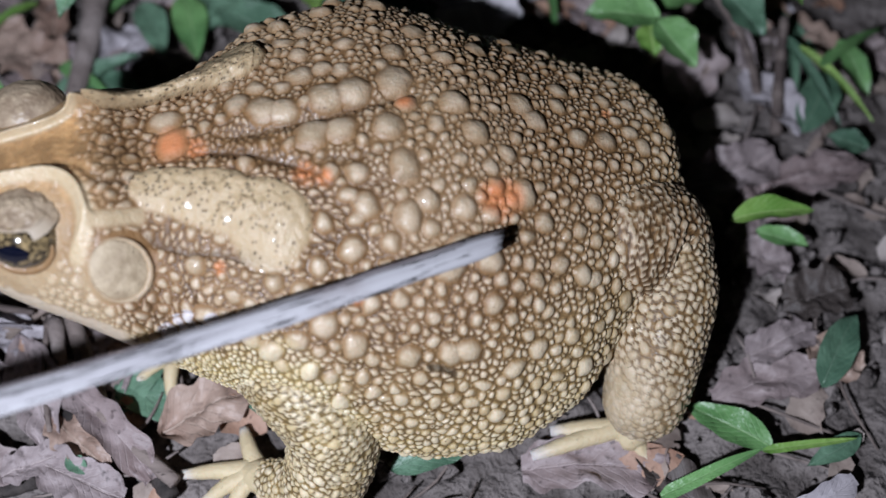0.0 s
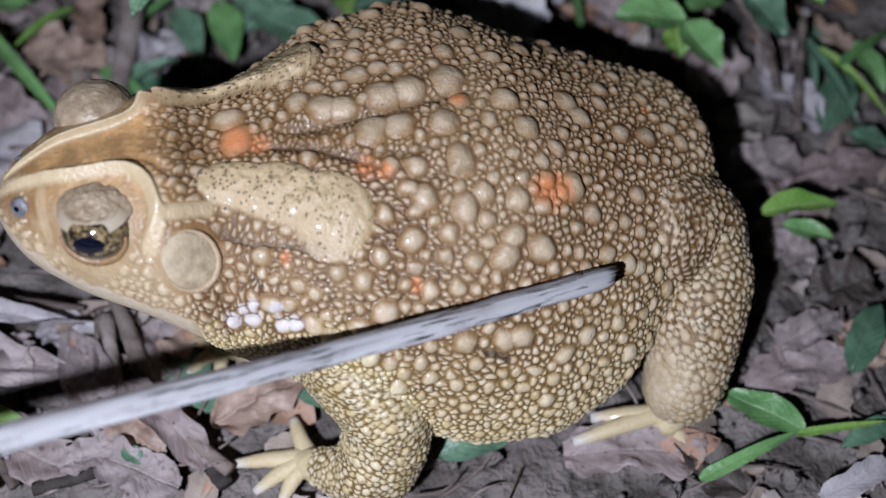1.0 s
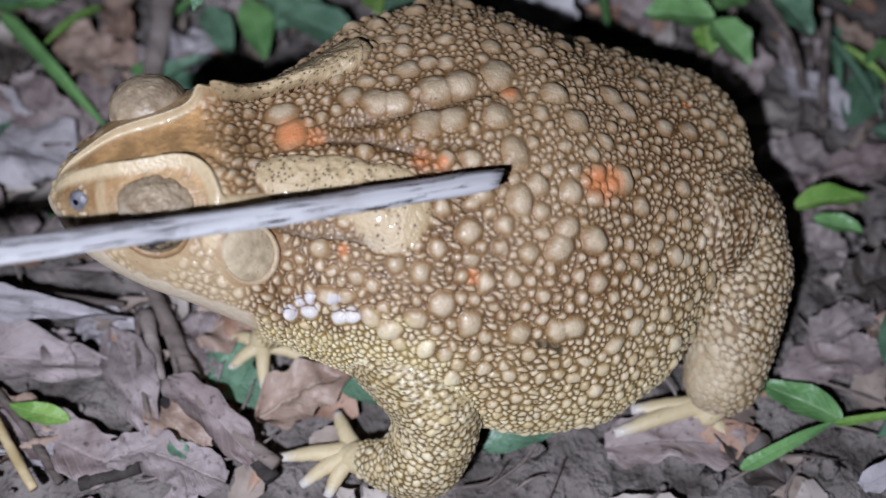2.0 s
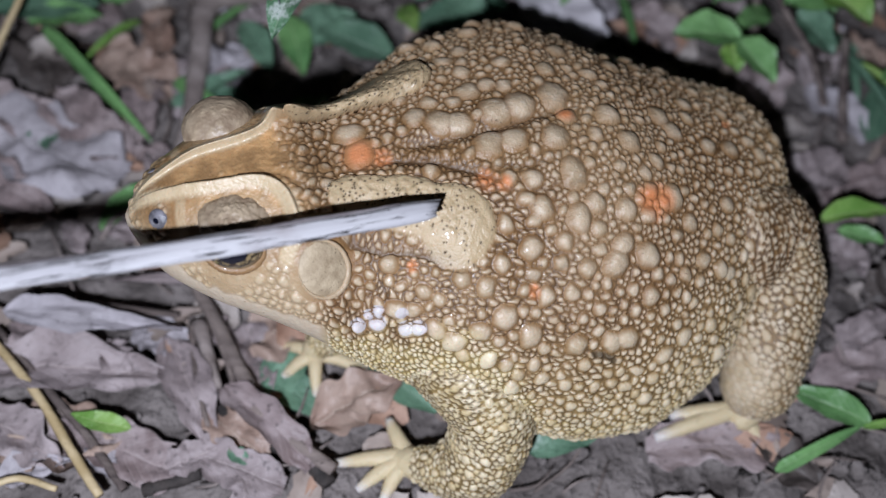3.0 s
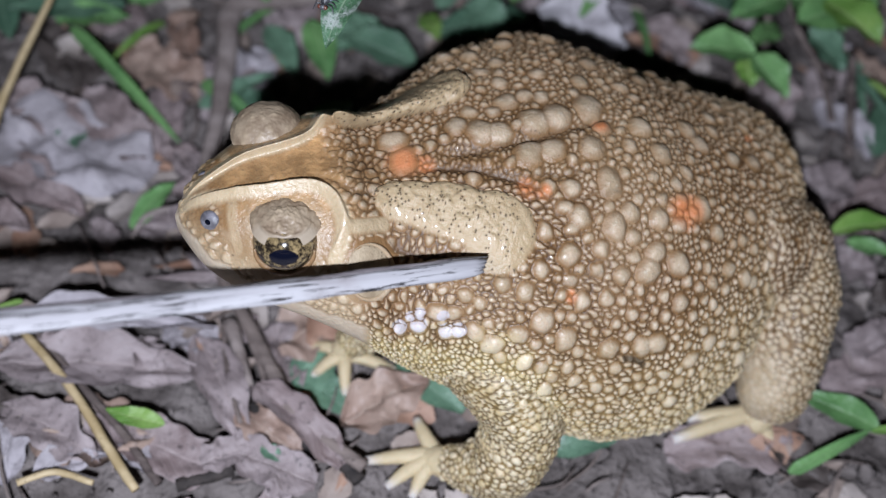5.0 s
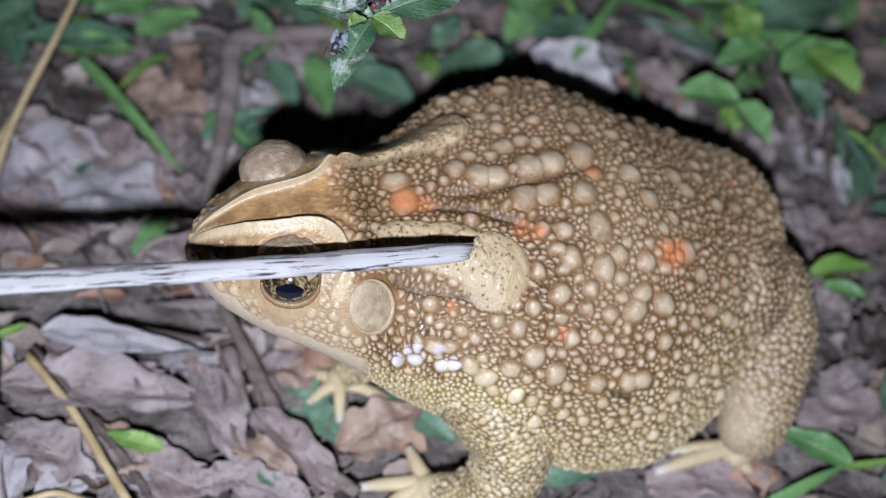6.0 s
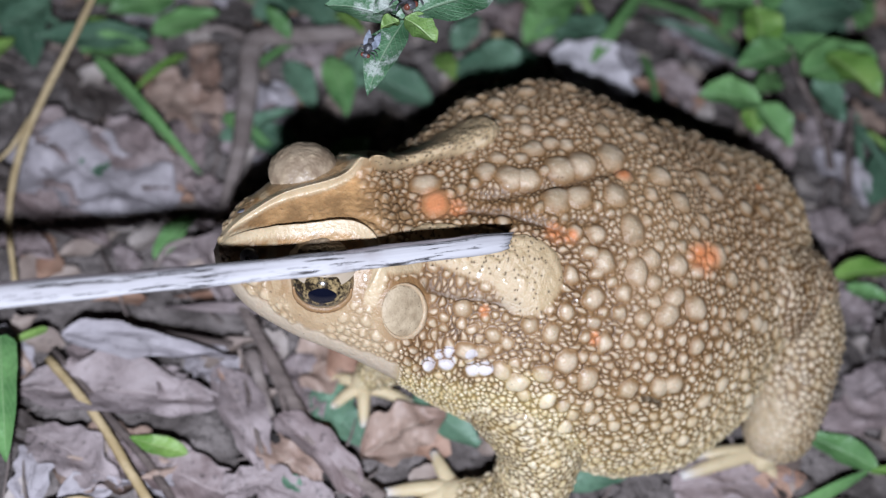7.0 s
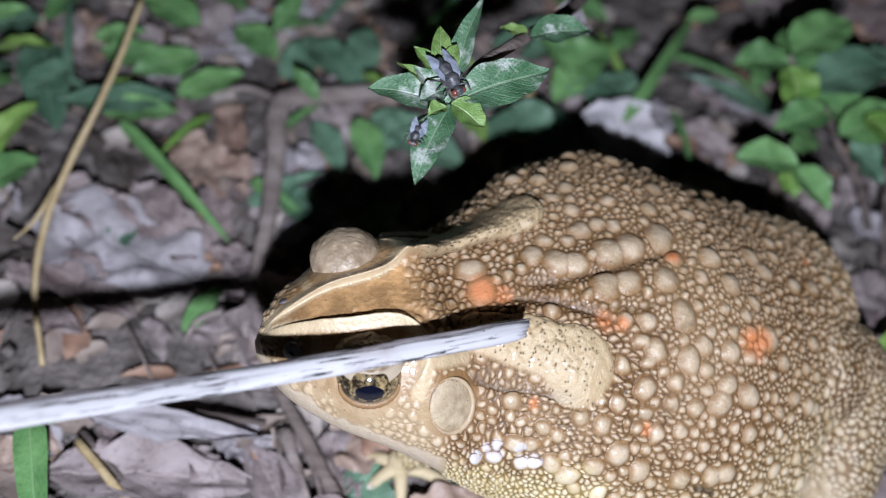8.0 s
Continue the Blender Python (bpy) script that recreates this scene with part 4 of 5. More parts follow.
# ---- litter and plants ----
def leaf_material(name, colour, other, vein, rough=0.45, scale=90, blotch=0.5, clear=0.0):
    """A leaf blade with a midrib and side veins, blotched and speckled."""
    m, nd, ln, b = material(name, rough)
    u, v = attr(nd, "along"), attr(nd, "across")
    n1, n2 = grain(nd, ln, scale, 5), grain(nd, ln, scale * 9, 3)
    info = nd.new("ShaderNodeObjectInfo").outputs["Random"]
    f = calc(nd, ln, "ADD", ramp(nd, ln, n1, 0.3, 0.7), calc(nd, ln, "MULTIPLY_ADD", info, 0.5, -0.25))
    col = mix(nd, ln, f, colour, other)
    off = calc(nd, ln, "ABSOLUTE", v)
    wave = calc(nd, ln, "SINE", calc(nd, ln, "MULTIPLY", calc(nd, ln, "SUBTRACT", u, calc(nd, ln, "MULTIPLY", off, 0.28)), 62.0))
    rib = calc(nd, ln, "MAXIMUM", calc(nd, ln, "SUBTRACT", 1.0, ramp(nd, ln, off, 0.02, 0.09)), calc(nd, ln, "MULTIPLY", ramp(nd, ln, wave, 0.8, 1.0), 0.5))
    col = mix(nd, ln, calc(nd, ln, "MULTIPLY", rib, 0.7), col, vein)
    col = mix(nd, ln, calc(nd, ln, "MULTIPLY", ramp(nd, ln, n2, 0.55, 0.75), blotch), col, tuple(c * 0.4 for c in colour))
    if name == "dusty_green_blade":
        col = mix(nd, ln, calc(nd, ln, "MULTIPLY", ramp(nd, ln, grain(nd, ln, 170, 6, rough=0.7), 0.52, 0.63), 0.8), col, (0.46, 0.49, 0.46))
    ln.new(col, b.inputs["Base Color"])
    ln.new(calc(nd, ln, "MULTIPLY_ADD", n1, 0.3, rough - 0.15), b.inputs["Roughness"])
    bump(nd, ln, b, calc(nd, ln, "ADD", calc(nd, ln, "MULTIPLY", rib, 0.6), calc(nd, ln, "ADD", n1, n2)), 0.5, 0.0006)
    if clear:
        b.inputs["Subsurface Weight"].default_value = clear
        b.inputs["Subsurface Radius"].default_value = (0.0004, 0.0008, 0.0002)
        b.inputs["Subsurface Scale"].default_value = 1.0
    return m


LEAF = {
    "green": leaf_material("green_blade", (0.092, 0.215, 0.075), (0.180, 0.365, 0.130), (0.260, 0.416, 0.190), 0.38, 90, 0.3),
    "teal": leaf_material("dark_green_blade", (0.066, 0.138, 0.088), (0.145, 0.260, 0.170), (0.180, 0.285, 0.200), 0.42, 90, 0.4),
    "lime": leaf_material("lime_blade", (0.130, 0.273, 0.052), (0.260, 0.416, 0.104), (0.364, 0.481, 0.195), 0.4, 120, 0.3),
    "dusty": leaf_material("dusty_green_blade", (0.045, 0.120, 0.055), (0.100, 0.200, 0.110), (0.220, 0.300, 0.200), 0.45, 220, 0.4),
    "bud": leaf_material("bud_blade", (0.120, 0.220, 0.055), (0.220, 0.320, 0.100), (0.300, 0.380, 0.180), 0.42, 200, 0.4),
    "mauve": leaf_material("grey_dead_blade", (0.216, 0.172, 0.170), (0.376, 0.312, 0.312), (0.425, 0.352, 0.342), 0.6, 70, 0.9),
    "brown": leaf_material("brown_dead_blade", (0.207, 0.152, 0.146), (0.338, 0.273, 0.270), (0.381, 0.308, 0.300), 0.55, 70, 0.9),
    "rust": leaf_material("rusty_dead_blade", (0.259, 0.165, 0.127), (0.396, 0.288, 0.233), (0.418, 0.319, 0.259), 0.5, 60, 0.6),
    "pale": leaf_material("bleached_blade", (0.305, 0.275, 0.288), (0.457, 0.418, 0.444), (0.501, 0.462, 0.480), 0.6, 70, 0.6),
    "white": leaf_material("whitened_blade", (0.54, 0.50, 0.525), (0.74, 0.70, 0.73), (0.72, 0.69, 0.71), 0.6, 70, 0.4),
    "dark": leaf_material("rotten_blade", (0.050, 0.039, 0.035), (0.110, 0.088, 0.079), (0.132, 0.110, 0.099), 0.6, 90, 0.6),
}


def blade(name, base, tip, width, tone, shape="oval", curl=0.0, arch=0.0, fold=0.15, seed=1, parent=None, torn=0.0, tilt=0.0, rib=False):
    """A leaf from base to tip (mm), with a thickness of its own. curl lifts the edges, arch the middle, tilt turns it about its rib (degrees)."""
    rng = np.random.default_rng(seed)
    n, m = (30, 13) if name != "leaf_scrap" else (8, 5)
    a, b = np.asarray(base, float), np.asarray(tip, float)
    d = b - a
    length = np.linalg.norm(d)
    d /= length
    side = np.cross(d, (0, 0, 1))
    side /= np.linalg.norm(side) + 1e-9
    up = np.cross(side, d)
    ct, st = math.cos(radians(tilt)), math.sin(radians(tilt))
    side, up = ct * side + st * up, ct * up - st * side
    u = np.linspace(0, 1, n)
    if shape == "oval":
        w = np.sin(np.pi * u ** 0.8) ** 0.8
    elif shape == "lance":
        w = np.sin(np.pi * u ** 0.55) ** 1.1
    elif shape == "grass":
        w = np.minimum(1, u * 8 + 0.35) * (1 - u ** 3) ** 0.8
    else:
        w = np.clip(np.minimum(u, 1 - u) * 7, 0.25, 1) ** 0.5
    w = np.maximum(w, 0.03) * width / 2
    ph = rng.uniform(0, 6.28, 4)
    bend = 0.04 * length * np.sin(u * 3.0 + ph[0]) * (0.3 if shape == "grass" else 1)
    v = np.linspace(-1, 1, m)
    edge = 1 + torn * np.where(v[None] < 0, np.array([noise.noise(Vector((k * 6, seed, 1))) for k in u])[:, None], np.array([noise.noise(Vector((k * 6, seed, 7))) for k in u])[:, None])
    off = v[None] * w[:, None] * edge
    lift = curl * width * 0.5 * np.abs(v[None]) ** 1.7 * np.sin(np.pi * np.clip(u, 0.02, 0.98))[:, None] * (1 + 0.5 * np.sin(5 * u + ph[1]))[:, None]
    lift = lift - fold * width * 0.15 * (1 - np.abs(v[None])) + arch * length * (4 * u * (1 - u))[:, None]
    lift = lift + 0.035 * width * np.sin(u * 17 + ph[2])[:, None] * v[None] + (torn + 0.15) * 0.12 * width * np.sin(u * 6 + ph[3])[:, None] * np.sin(v * 2.5 + ph[1])[None]
    if torn > 0.2 and name != "leaf_scrap":
        lift = lift + width * np.array([[0.17 * noise.noise(Vector((p * 4.5, q * 1.7, seed * 3.1))) + 0.075 * noise.noise(Vector((p * 13, q * 5, seed))) for q in v] for p in u])
    mid = a + u[:, None] * length * d + bend[:, None] * side
    top = mid[:, None] + off[..., None] * side + lift[..., None] * up
    low = top - up * np.clip(width * 0.02, 0.12, 0.3)
    verts = np.vstack([top.reshape(-1, 3), low.reshape(-1, 3)])
    q = n * m
    faces = []
    for i in range(n - 1):
        for j in range(m - 1):
            k = i * m + j
            faces.append((k, k + m, k + m + 1, k + 1))
            faces.append((q + k, q + k + 1, q + k + m + 1, q + k + m))
    if name == "leaf_scrap":
        return verts, faces
    ob = mesh_object(name, verts, faces, LEAF[tone], parent)
    set_attrs(ob, along=np.tile(np.repeat(u, m), 2), across=np.tile(np.tile(v, n), 2))
    if rib:
        c = top[:, m // 2] + up * 0.05
        q, f = sweep(c[1:-1:3], np.linspace(0.05 + width * 0.016, 0.05, len(c[1:-1:3])), 6, 1, 0.0, 2)
        r = mesh_object("midrib", q, f, LEAF[tone], ob)
        set_attrs(r, along=np.zeros(len(q)), across=np.zeros(len(q)))
    return ob


def litter(base, tip, width, tone, label, shape="oval", curl=0.2, arch=0.03, torn=0.35, seed=1, tilt=0.0, name="dead_leaf", category="leaf"):
    return tagged(blade(name, base, tip, width, tone, shape, curl, arch, 0.2, seed, None, torn, tilt, True), label, category, "fallen leaves" if name == "dead_leaf" else "")


def grass(base, tip, width, tone="green", arch=0.05, seed=1, label="flat green grass blade lying over litter", tilt=0.0):
    return tagged(blade("grass_blade", base, tip, width, tone, "grass", 0.15, arch, 0.5, seed, None, 0.03, tilt), label, "grass", "grass blades")


def rod(name, points, radii, mat, label, category="twig", jitter=0.06, parent=None):
    v, f = sweep(points, radii, 9, 0.9, jitter, 7)
    ob = mesh_object(name, v, f, mat, parent)
    return ob if parent else tagged(ob, label, category)


def sprig(stem, leaves, label, stem_r=(0.8, 0.6), mat=None, name="small_plant"):
    """A plant: a stem and its leaves (base, tip, width, tone, shape, curl, arch)."""
    plant = tagged(new(name), label, "plant")
    foot = np.asarray(stem[0], float)
    plant.location = foot * MM
    rod("stem", [np.asarray(p, float) - foot for p in stem], np.linspace(stem_r[0], stem_r[1], len(stem)), mat or STEM, "", parent=plant)
    for k, (a, b, w, tone, shape, curl, arch, tilt) in enumerate(leaves):
        blade("leaf", np.asarray(a, float) - foot, np.asarray(b, float) - foot, w, tone, shape, curl, arch, 0.5, 40 + k, plant, 0.08, tilt)
    return plant


STEM = plain("green_stem", (0.10, 0.17, 0.05), (0.20, 0.26, 0.10), 0.5, 300, 0.3, 0.0003)

ROOT = plain("dry_root", (0.20, 0.16, 0.145), (0.34, 0.285, 0.265), 0.8, 200, 0.9, 0.0008, stretch=(0.3, 1, 1))
# near-black, stands for the shade in gaps of the litter
GAP_SHADE = plain("litter_gap_shade", (0.018, 0.014, 0.013), (0.06, 0.048, 0.043), 0.8, 300, 1.0, 0.0008)
WING = plain("fly_wing", (0.16, 0.18, 0.22), (0.30, 0.33, 0.40), 0.15, 900, 0.3, 0.0002)
FLYBODY = plain("fly_body", (0.03, 0.03, 0.035), (0.10, 0.10, 0.11), 0.35, 900, 0.5, 0.0003)
FLYEYE = plain("fly_eye", (0.10, 0.03, 0.02), (0.18, 0.06, 0.04), 0.25, 1500, 0.3, 0.0001)


def fly(tail, head, size):
    """A small fly that sits with folded wings."""
    a, b = np.asarray(tail, float), np.asarray(head, float)
    d = (b - a) / np.linalg.norm(b - a)
    length = np.linalg.norm(b - a)
    side = np.cross(d, (0, 0, 1))
    up = np.cross(side, d)
    thing = tagged(new("fly"), "small grey fly with red eyes resting on leaf", "fly", "flies on the sprig")
    thing.location = b * MM
    at = lambda u, s, h: ((u - 1) * length) * d + s * side + h * up
    v, f = sweep([at(0.05, 0, 0.4), at(0.3, 0, 0.6), at(0.5, 0, 0.7)], [0.15 * size, 0.34 * size, 0.26 * size], 12)
    mesh_object("abdomen", v, f, FLYBODY, thing)
    v, f = sweep([at(0.46, 0, 0.7), at(0.62, 0, 0.9), at(0.78, 0, 0.8)], [0.22 * size, 0.36 * size, 0.2 * size], 12)
    mesh_object("thorax", v, f, FLYBODY, thing)
    v, f = sweep([at(0.8, 0, 0.7), at(0.9, 0, 0.75), at(0.98, 0, 0.6)], [0.16 * size, 0.27 * size, 0.14 * size], 12)
    mesh_object("head", v, f, FLYBODY, thing)
    for s in (-1, 1):
        v, f = cap(at(0.9, s * 0.2 * size, 0.85), at(0.92, s, 1.2) - at(0.9, 0, 0.85), up, (0.16 * size, 0.17 * size, 0.15 * size), 0, 2.2, 10, 14)
        mesh_object("compound_eye", v, f, FLYEYE, thing, "dark red compound eye")
        w = blade("wing", at(0.66, s * 0.22 * size, 1.15), at(-0.1, s * 0.42 * size, 0.95), 0.55 * size, "pale", "oval", 0.02, 0.02, 0.0, 3, thing, 0.0, s * 14)
        w.data.materials[0] = WING
        for k, u in enumerate((0.55, 0.64, 0.74)):
            v, f = sweep([at(u, s * 0.2 * size, 0.5), at(u + 0.05 * (k - 1), s * 0.55 * size, 0.6), at(u + 0.16 * (k - 1), s * 0.75 * size, -0.5)], [0.05 * size, 0.045 * size, 0.03 * size], 6)
            mesh_object("leg", v, f, FLYBODY, thing)


def scattered(name, label, category, count, seed, mat, make):
    """Many small bits strewn over the ground, as one object."""
    rng = np.random.default_rng(seed)
    vs, fs, at, us = [], [], 0, []
    for _ in range(count):
        v, f = make(rng)
        vs.append(np.asarray(v))
        fs += [tuple(i + at for i in q) for q in f]
        at += len(v)
    ob = mesh_object(name, np.vstack(vs), fs, mat, smooth=True)
    return tagged(ob, label, category, kind="stuff")


def crumb(rng):
    """A clod of soil."""
    p = np.array([rng.uniform(-165, 125), rng.uniform(-45, 190), -1.0])
    if rng.random() < 0.45:
        p[:2] = rng.uniform(30, 120), rng.uniform(-40, 60)
    r = 0.5 + 2.0 * rng.random() ** 4
    v, f = cap((0, 0, 0), (0, 0, 1), (1, 0, 0), (r, r * rng.uniform(0.7, 1.2), r), 0, 3.1, 5, 7)
    v = np.asarray(v) * (1 + 0.22 * rng.standard_normal((len(v), 1)))
    return v + p + (0, 0, r * 0.4), f


def scrap(rng):
    """A torn bit of dead leaf."""
    a = np.array([rng.uniform(-165, 125), rng.uniform(-45, 190), rng.uniform(-0.5, 2.0)])
    th, ln = rng.uniform(0, 6.28), rng.uniform(3, 15)
    b = a + (ln * math.cos(th), ln * math.sin(th), rng.uniform(-1, 2.5))
    return blade("leaf_scrap", a, b, rng.uniform(2, 9), "", rng.choice(["oval", "torn", "lance"]), rng.uniform(0, 0.5), 0.05, 0.3, int(rng.integers(1, 9999)), None, 0.5, rng.uniform(-20, 20))


def fibre(rng):
    """A broken stalk or root hair."""
    a = np.array([rng.uniform(-165, 125), rng.uniform(-45, 190), rng.uniform(0, 2.0)])
    th, ln = rng.uniform(0, 6.28), rng.uniform(6, 26)
    d = np.array([math.cos(th), math.sin(th), 0])
    e = np.array([-d[1], d[0], 0]) * rng.uniform(-0.2, 0.2) * ln
    return sweep([a, a + d * ln * 0.5 + e + (0, 0, 1), a + d * ln], [0.3, 0.35, 0.2], 5, 1, 0.05, 3)


def build_litter():
    litter((-130.8, 60.0, 3.0), (-93.3, 41.4, 4.0), 20.4, "pale", "broad pale grey dead leaf with a torn edge", "torn", 0.15, 0.04, 0.4, 11, 0)
    litter((-129.7, 47.0, 2.0), (-105.4, 30.6, 4.0), 11.9, "brown", "dry brown dead leaf lying on soil", "oval", 0.25, 0.05, 0.4, 12, 0)
    litter((-114.1, 64.8, 4.0), (-92.4, 50.5, 3.0), 12.4, "brown", "dry brown dead leaf lying on soil", "torn", 0.2, 0.03, 0.4, 13, 0)
    litter((-109.1, 5.9, 6.0), (-72.0, 5.3, 7.0), 7.3, "pale", "long curled pale dead leaf on soil", "lance", 0.5, 0.06, 0.3, 14, 0)
    litter((-116.4, -6.0, 2.0), (-72.3, -2.8, 3.0), 13.2, "mauve", "crumpled grey-brown dead leaf lying flat on soil", "oval", 0.3, 0.04, 0.5, 15, 0)
    litter((-112.2, -13.2, 2.0), (-90.5, -24.0, 3.0), 10.3, "mauve", "crumpled grey-brown dead leaf lying flat on soil", "oval", 0.3, 0.04, 0.5, 16, 0)
    litter((-91.0, -16.5, 2.0), (-68.2, -23.3, 2.0), 10.4, "brown", "dry brown dead leaf lying on soil", "torn", 0.2, 0.03, 0.4, 17, 0)
    litter((-75.9, 4.9, 3.0), (-63.9, -20.9, 3.0), 9.5, "mauve", "crumpled grey-brown dead leaf lying flat on soil", "oval", 0.4, 0.03, 0.4, 18, 0)
    litter((-62.2, -6.8, 5.0), (-44.2, -23.4, 4.0), 6.5, "brown", "curled strip of brown bark-like leaf", "torn", 0.7, 0.05, 0.3, 19, 0)
    litter((-65.2, -11.3, 3.0), (-53.5, -21.7, 4.0), 7.0, "rust", "rusty brown dead leaf on soil", "torn", 0.3, 0.03, 0.4, 20, 0)
    litter((-66.1, -21.4, 4.0), (-48.6, -25.7, 3.0), 8.0, "mauve", "crumpled grey-brown dead leaf on soil", "torn", 0.3, 0.05, 0.4, 21, 0)
    litter((-45.0, -13.5, 3.0), (-26.9, -4.9, 4.0), 12.0, "rust", "reddish-brown dead leaf beside the toad foot", "oval", 0.25, 0.06, 0.3, 22, 0)
    litter((-39.7, 20.0, 2.0), (-89.8, 14.8, 3.0), 5.1, "mauve", "crumpled grey-brown dead leaf lying flat on soil", "lance", 0.5, 0.03, 0.4, 23, 0)
    litter((-94.1, 30.8, 3.0), (-77.0, 28.5, 2.0), 7.8, "mauve", "crumpled grey-brown dead leaf lying flat on soil", "oval", 0.3, 0.03, 0.4, 24, 0)
    litter((-129.5, 34.1, 2.0), (-115.7, 26.5, 4.0), 7.8, "brown", "dry brown dead leaf lying on soil", "oval", 0.3, 0.03, 0.4, 25, 0)
    litter((-102.8, -26.6, 3.0), (-88.1, -22.7, 3.0), 6.3, "pale", "bleached dead leaf scrap on soil", "lance", 0.4, 0.03, 0.3, 26, 0)
    litter((-70.8, -24.4, 4.0), (-60.2, -18.1, 3.0), 6.4, "mauve", "crumpled grey-brown dead leaf on soil", "torn", 0.3, 0.05, 0.4, 27, 0)
    litter((-130.7, 124.3, 3.0), (-107.9, 105.1, 2.0), 10.7, "mauve", "crumpled grey-brown dead leaf lying flat on soil", "oval", 0.3, 0.04, 0.5, 28, 0)
    litter((-104.2, 81.8, 3.0), (-85.8, 70.2, 2.0), 12.8, "rust", "rusty brown dead leaf on soil", "torn", 0.3, 0.04, 0.5, 29, 0)
    litter((-87.5, 51.2, 3.0), (-72.7, 37.5, 2.0), 9.3, "mauve", "crumpled grey-brown dead leaf lying flat on soil", "oval", 0.3, 0.04, 0.5, 30, 0)
    litter((-143.6, 121.7, 4.0), (-131.5, 105.5, 3.0), 9.1, "brown", "dry brown dead leaf lying on soil", "oval", 0.4, 0.04, 0.5, 31, 0)
    litter((6.2, 100.3, 15.0), (10.8, 79.7, 11.0), 18.8, "white", "bleached whitish dead leaf lying flat", "torn", 0.1, 0.02, 0.2, 32, 0)
    litter((-8.0, 98.4, 40.0), (-15.8, 97.1, 44.0), 8.1, "pale", "bleached dead leaf scrap caught on a stem", "torn", 0.3, 0.05, 0.4, 33, 0)
    litter((56.2, 46.4, 4.0), (75.2, 56.8, 4.0), 11.3, "mauve", "crumpled grey-brown dead leaf lying flat on soil", "torn", 0.15, 0.03, 0.3, 34, 0)
    litter((70.5, 78.2, 6.0), (80.6, 61.1, 5.0), 11.0, "pale", "bleached dead leaf standing among stems", "oval", 0.4, 0.05, 0.3, 35, 0)
    litter((72.6, 19.8, 5.0), (85.4, 22.6, 6.0), 10.4, "dark", "black rotten curled leaf on soil", "torn", 0.7, 0.08, 0.4, 36, 0)
    litter((64.6, 32.9, 3.0), (75.3, 27.3, 4.0), 8.3, "mauve", "crumpled grey-brown dead leaf lying flat on soil", "torn", 0.3, 0.03, 0.4, 37, 0)
    litter((77.7, 12.1, 3.0), (86.5, 6.3, 3.0), 7.9, "rust", "rusty brown dead leaf on soil", "torn", 0.3, 0.03, 0.4, 38, 0)
    litter((58.1, -0.6, 2.0), (79.3, 6.4, 2.0), 8.9, "brown", "dry brown dead leaf lying on soil", "torn", 0.2, 0.03, 0.5, 39, 0)
    litter((65.7, 7.8, 3.0), (78.4, 16.0, 3.0), 6.8, "mauve", "crumpled grey-brown dead leaf lying flat on soil", "torn", 0.4, 0.04, 0.5, 40, 0)
    litter((68.5, -23.4, 5.0), (80.8, -15.3, 6.0), 4.7, "pale", "pale split wood strip on soil", "torn", 0.3, 0.02, 0.2, 41, 0)
    litter((74.2, 48.1, 3.0), (96.0, 57.1, 3.0), 10.1, "brown", "dry brown dead leaf lying on soil", "oval", 0.3, 0.03, 0.4, 42, 0)
    litter((22.4, -16.7, 1.0), (49.0, -13.6, 2.0), 9.6, "brown", "dry brown dead leaf lying on soil", "torn", 0.2, 0.02, 0.5, 43, 0)
    litter((17.3, 99.0, 4.0), (24.6, 109.4, 4.0), 8.5, "pale", "bleached dead leaf scrap on soil", "torn", 0.3, 0.05, 0.4, 44, 0)
    litter((33.5, 120.2, 3.0), (53.1, 112.6, 2.0), 14.7, "brown", "dry brown dead leaf lying on soil", "torn", 0.2, 0.02, 0.5, 45, 0)
    grass((-118.0, 83.0, 8.0), (-87.2, 53.9, 3.0), 3.3, "green", 0.05, 46, "flat green grass blade lying over litter", 0)
    grass((-118.4, 86.2, 6.0), (-142.1, 103.5, 3.0), 2.7, "teal", 0.05, 47, "flat green grass blade lying over litter", 0)
    grass((-117.2, 1.2, 16.0), (-110.6, -23.7, 14.0), 6.1, "green", 0.05, 48, "broad bright green grass blade", 0)
    grass((-112.1, 8.3, 6.0), (-121.3, 1.1, 8.0), 1.9, "lime", 0.05, 49, "flat green grass blade lying over litter", 0)
    grass((-146.0, 70.4, 8.0), (-137.6, 85.5, 10.0), 6.9, "lime", 0.08, 50, "broad yellow-green grass blade", 0)
    grass((-84.3, 70.5, 6.0), (-69.8, 60.8, 4.0), 4.2, "green", 0.05, 51, "flat green grass blade lying over litter", 0)
    grass((25.0, 123.1, 10.0), (54.8, 111.6, 6.0), 3.2, "green", 0.08, 52, "flat green grass blade lying over litter", 0)
    grass((8.2, 93.7, 14.0), (35.2, 142.1, 10.0), 3.4, "green", 0.08, 53, "flat green grass blade lying over litter", 0)
    grass((47.0, -19.7, 3.0), (65.6, -10.9, 5.0), 2.7, "green", 0.05, 54, "flat green grass blade lying over litter", 0)
    grass((65.6, -11.2, 5.0), (82.6, -7.8, 6.0), 1.7, "lime", 0.03, 55, "slender yellow-green grass stem", 0)
    grass((80.3, 78.4, 14.0), (96.3, 63.7, 8.0), 2.3, "lime", 0.06, 56, "flat green grass blade lying over litter", 0)
    grass((84.6, 73.5, 14.0), (102.0, 90.9, 8.0), 2.6, "green", 0.06, 57, "flat green grass blade lying over litter", 0)
    grass((78.6, 83.7, 12.0), (89.6, 63.3, 6.0), 2.8, "teal", 0.05, 58, "flat green grass blade lying over litter", 0)
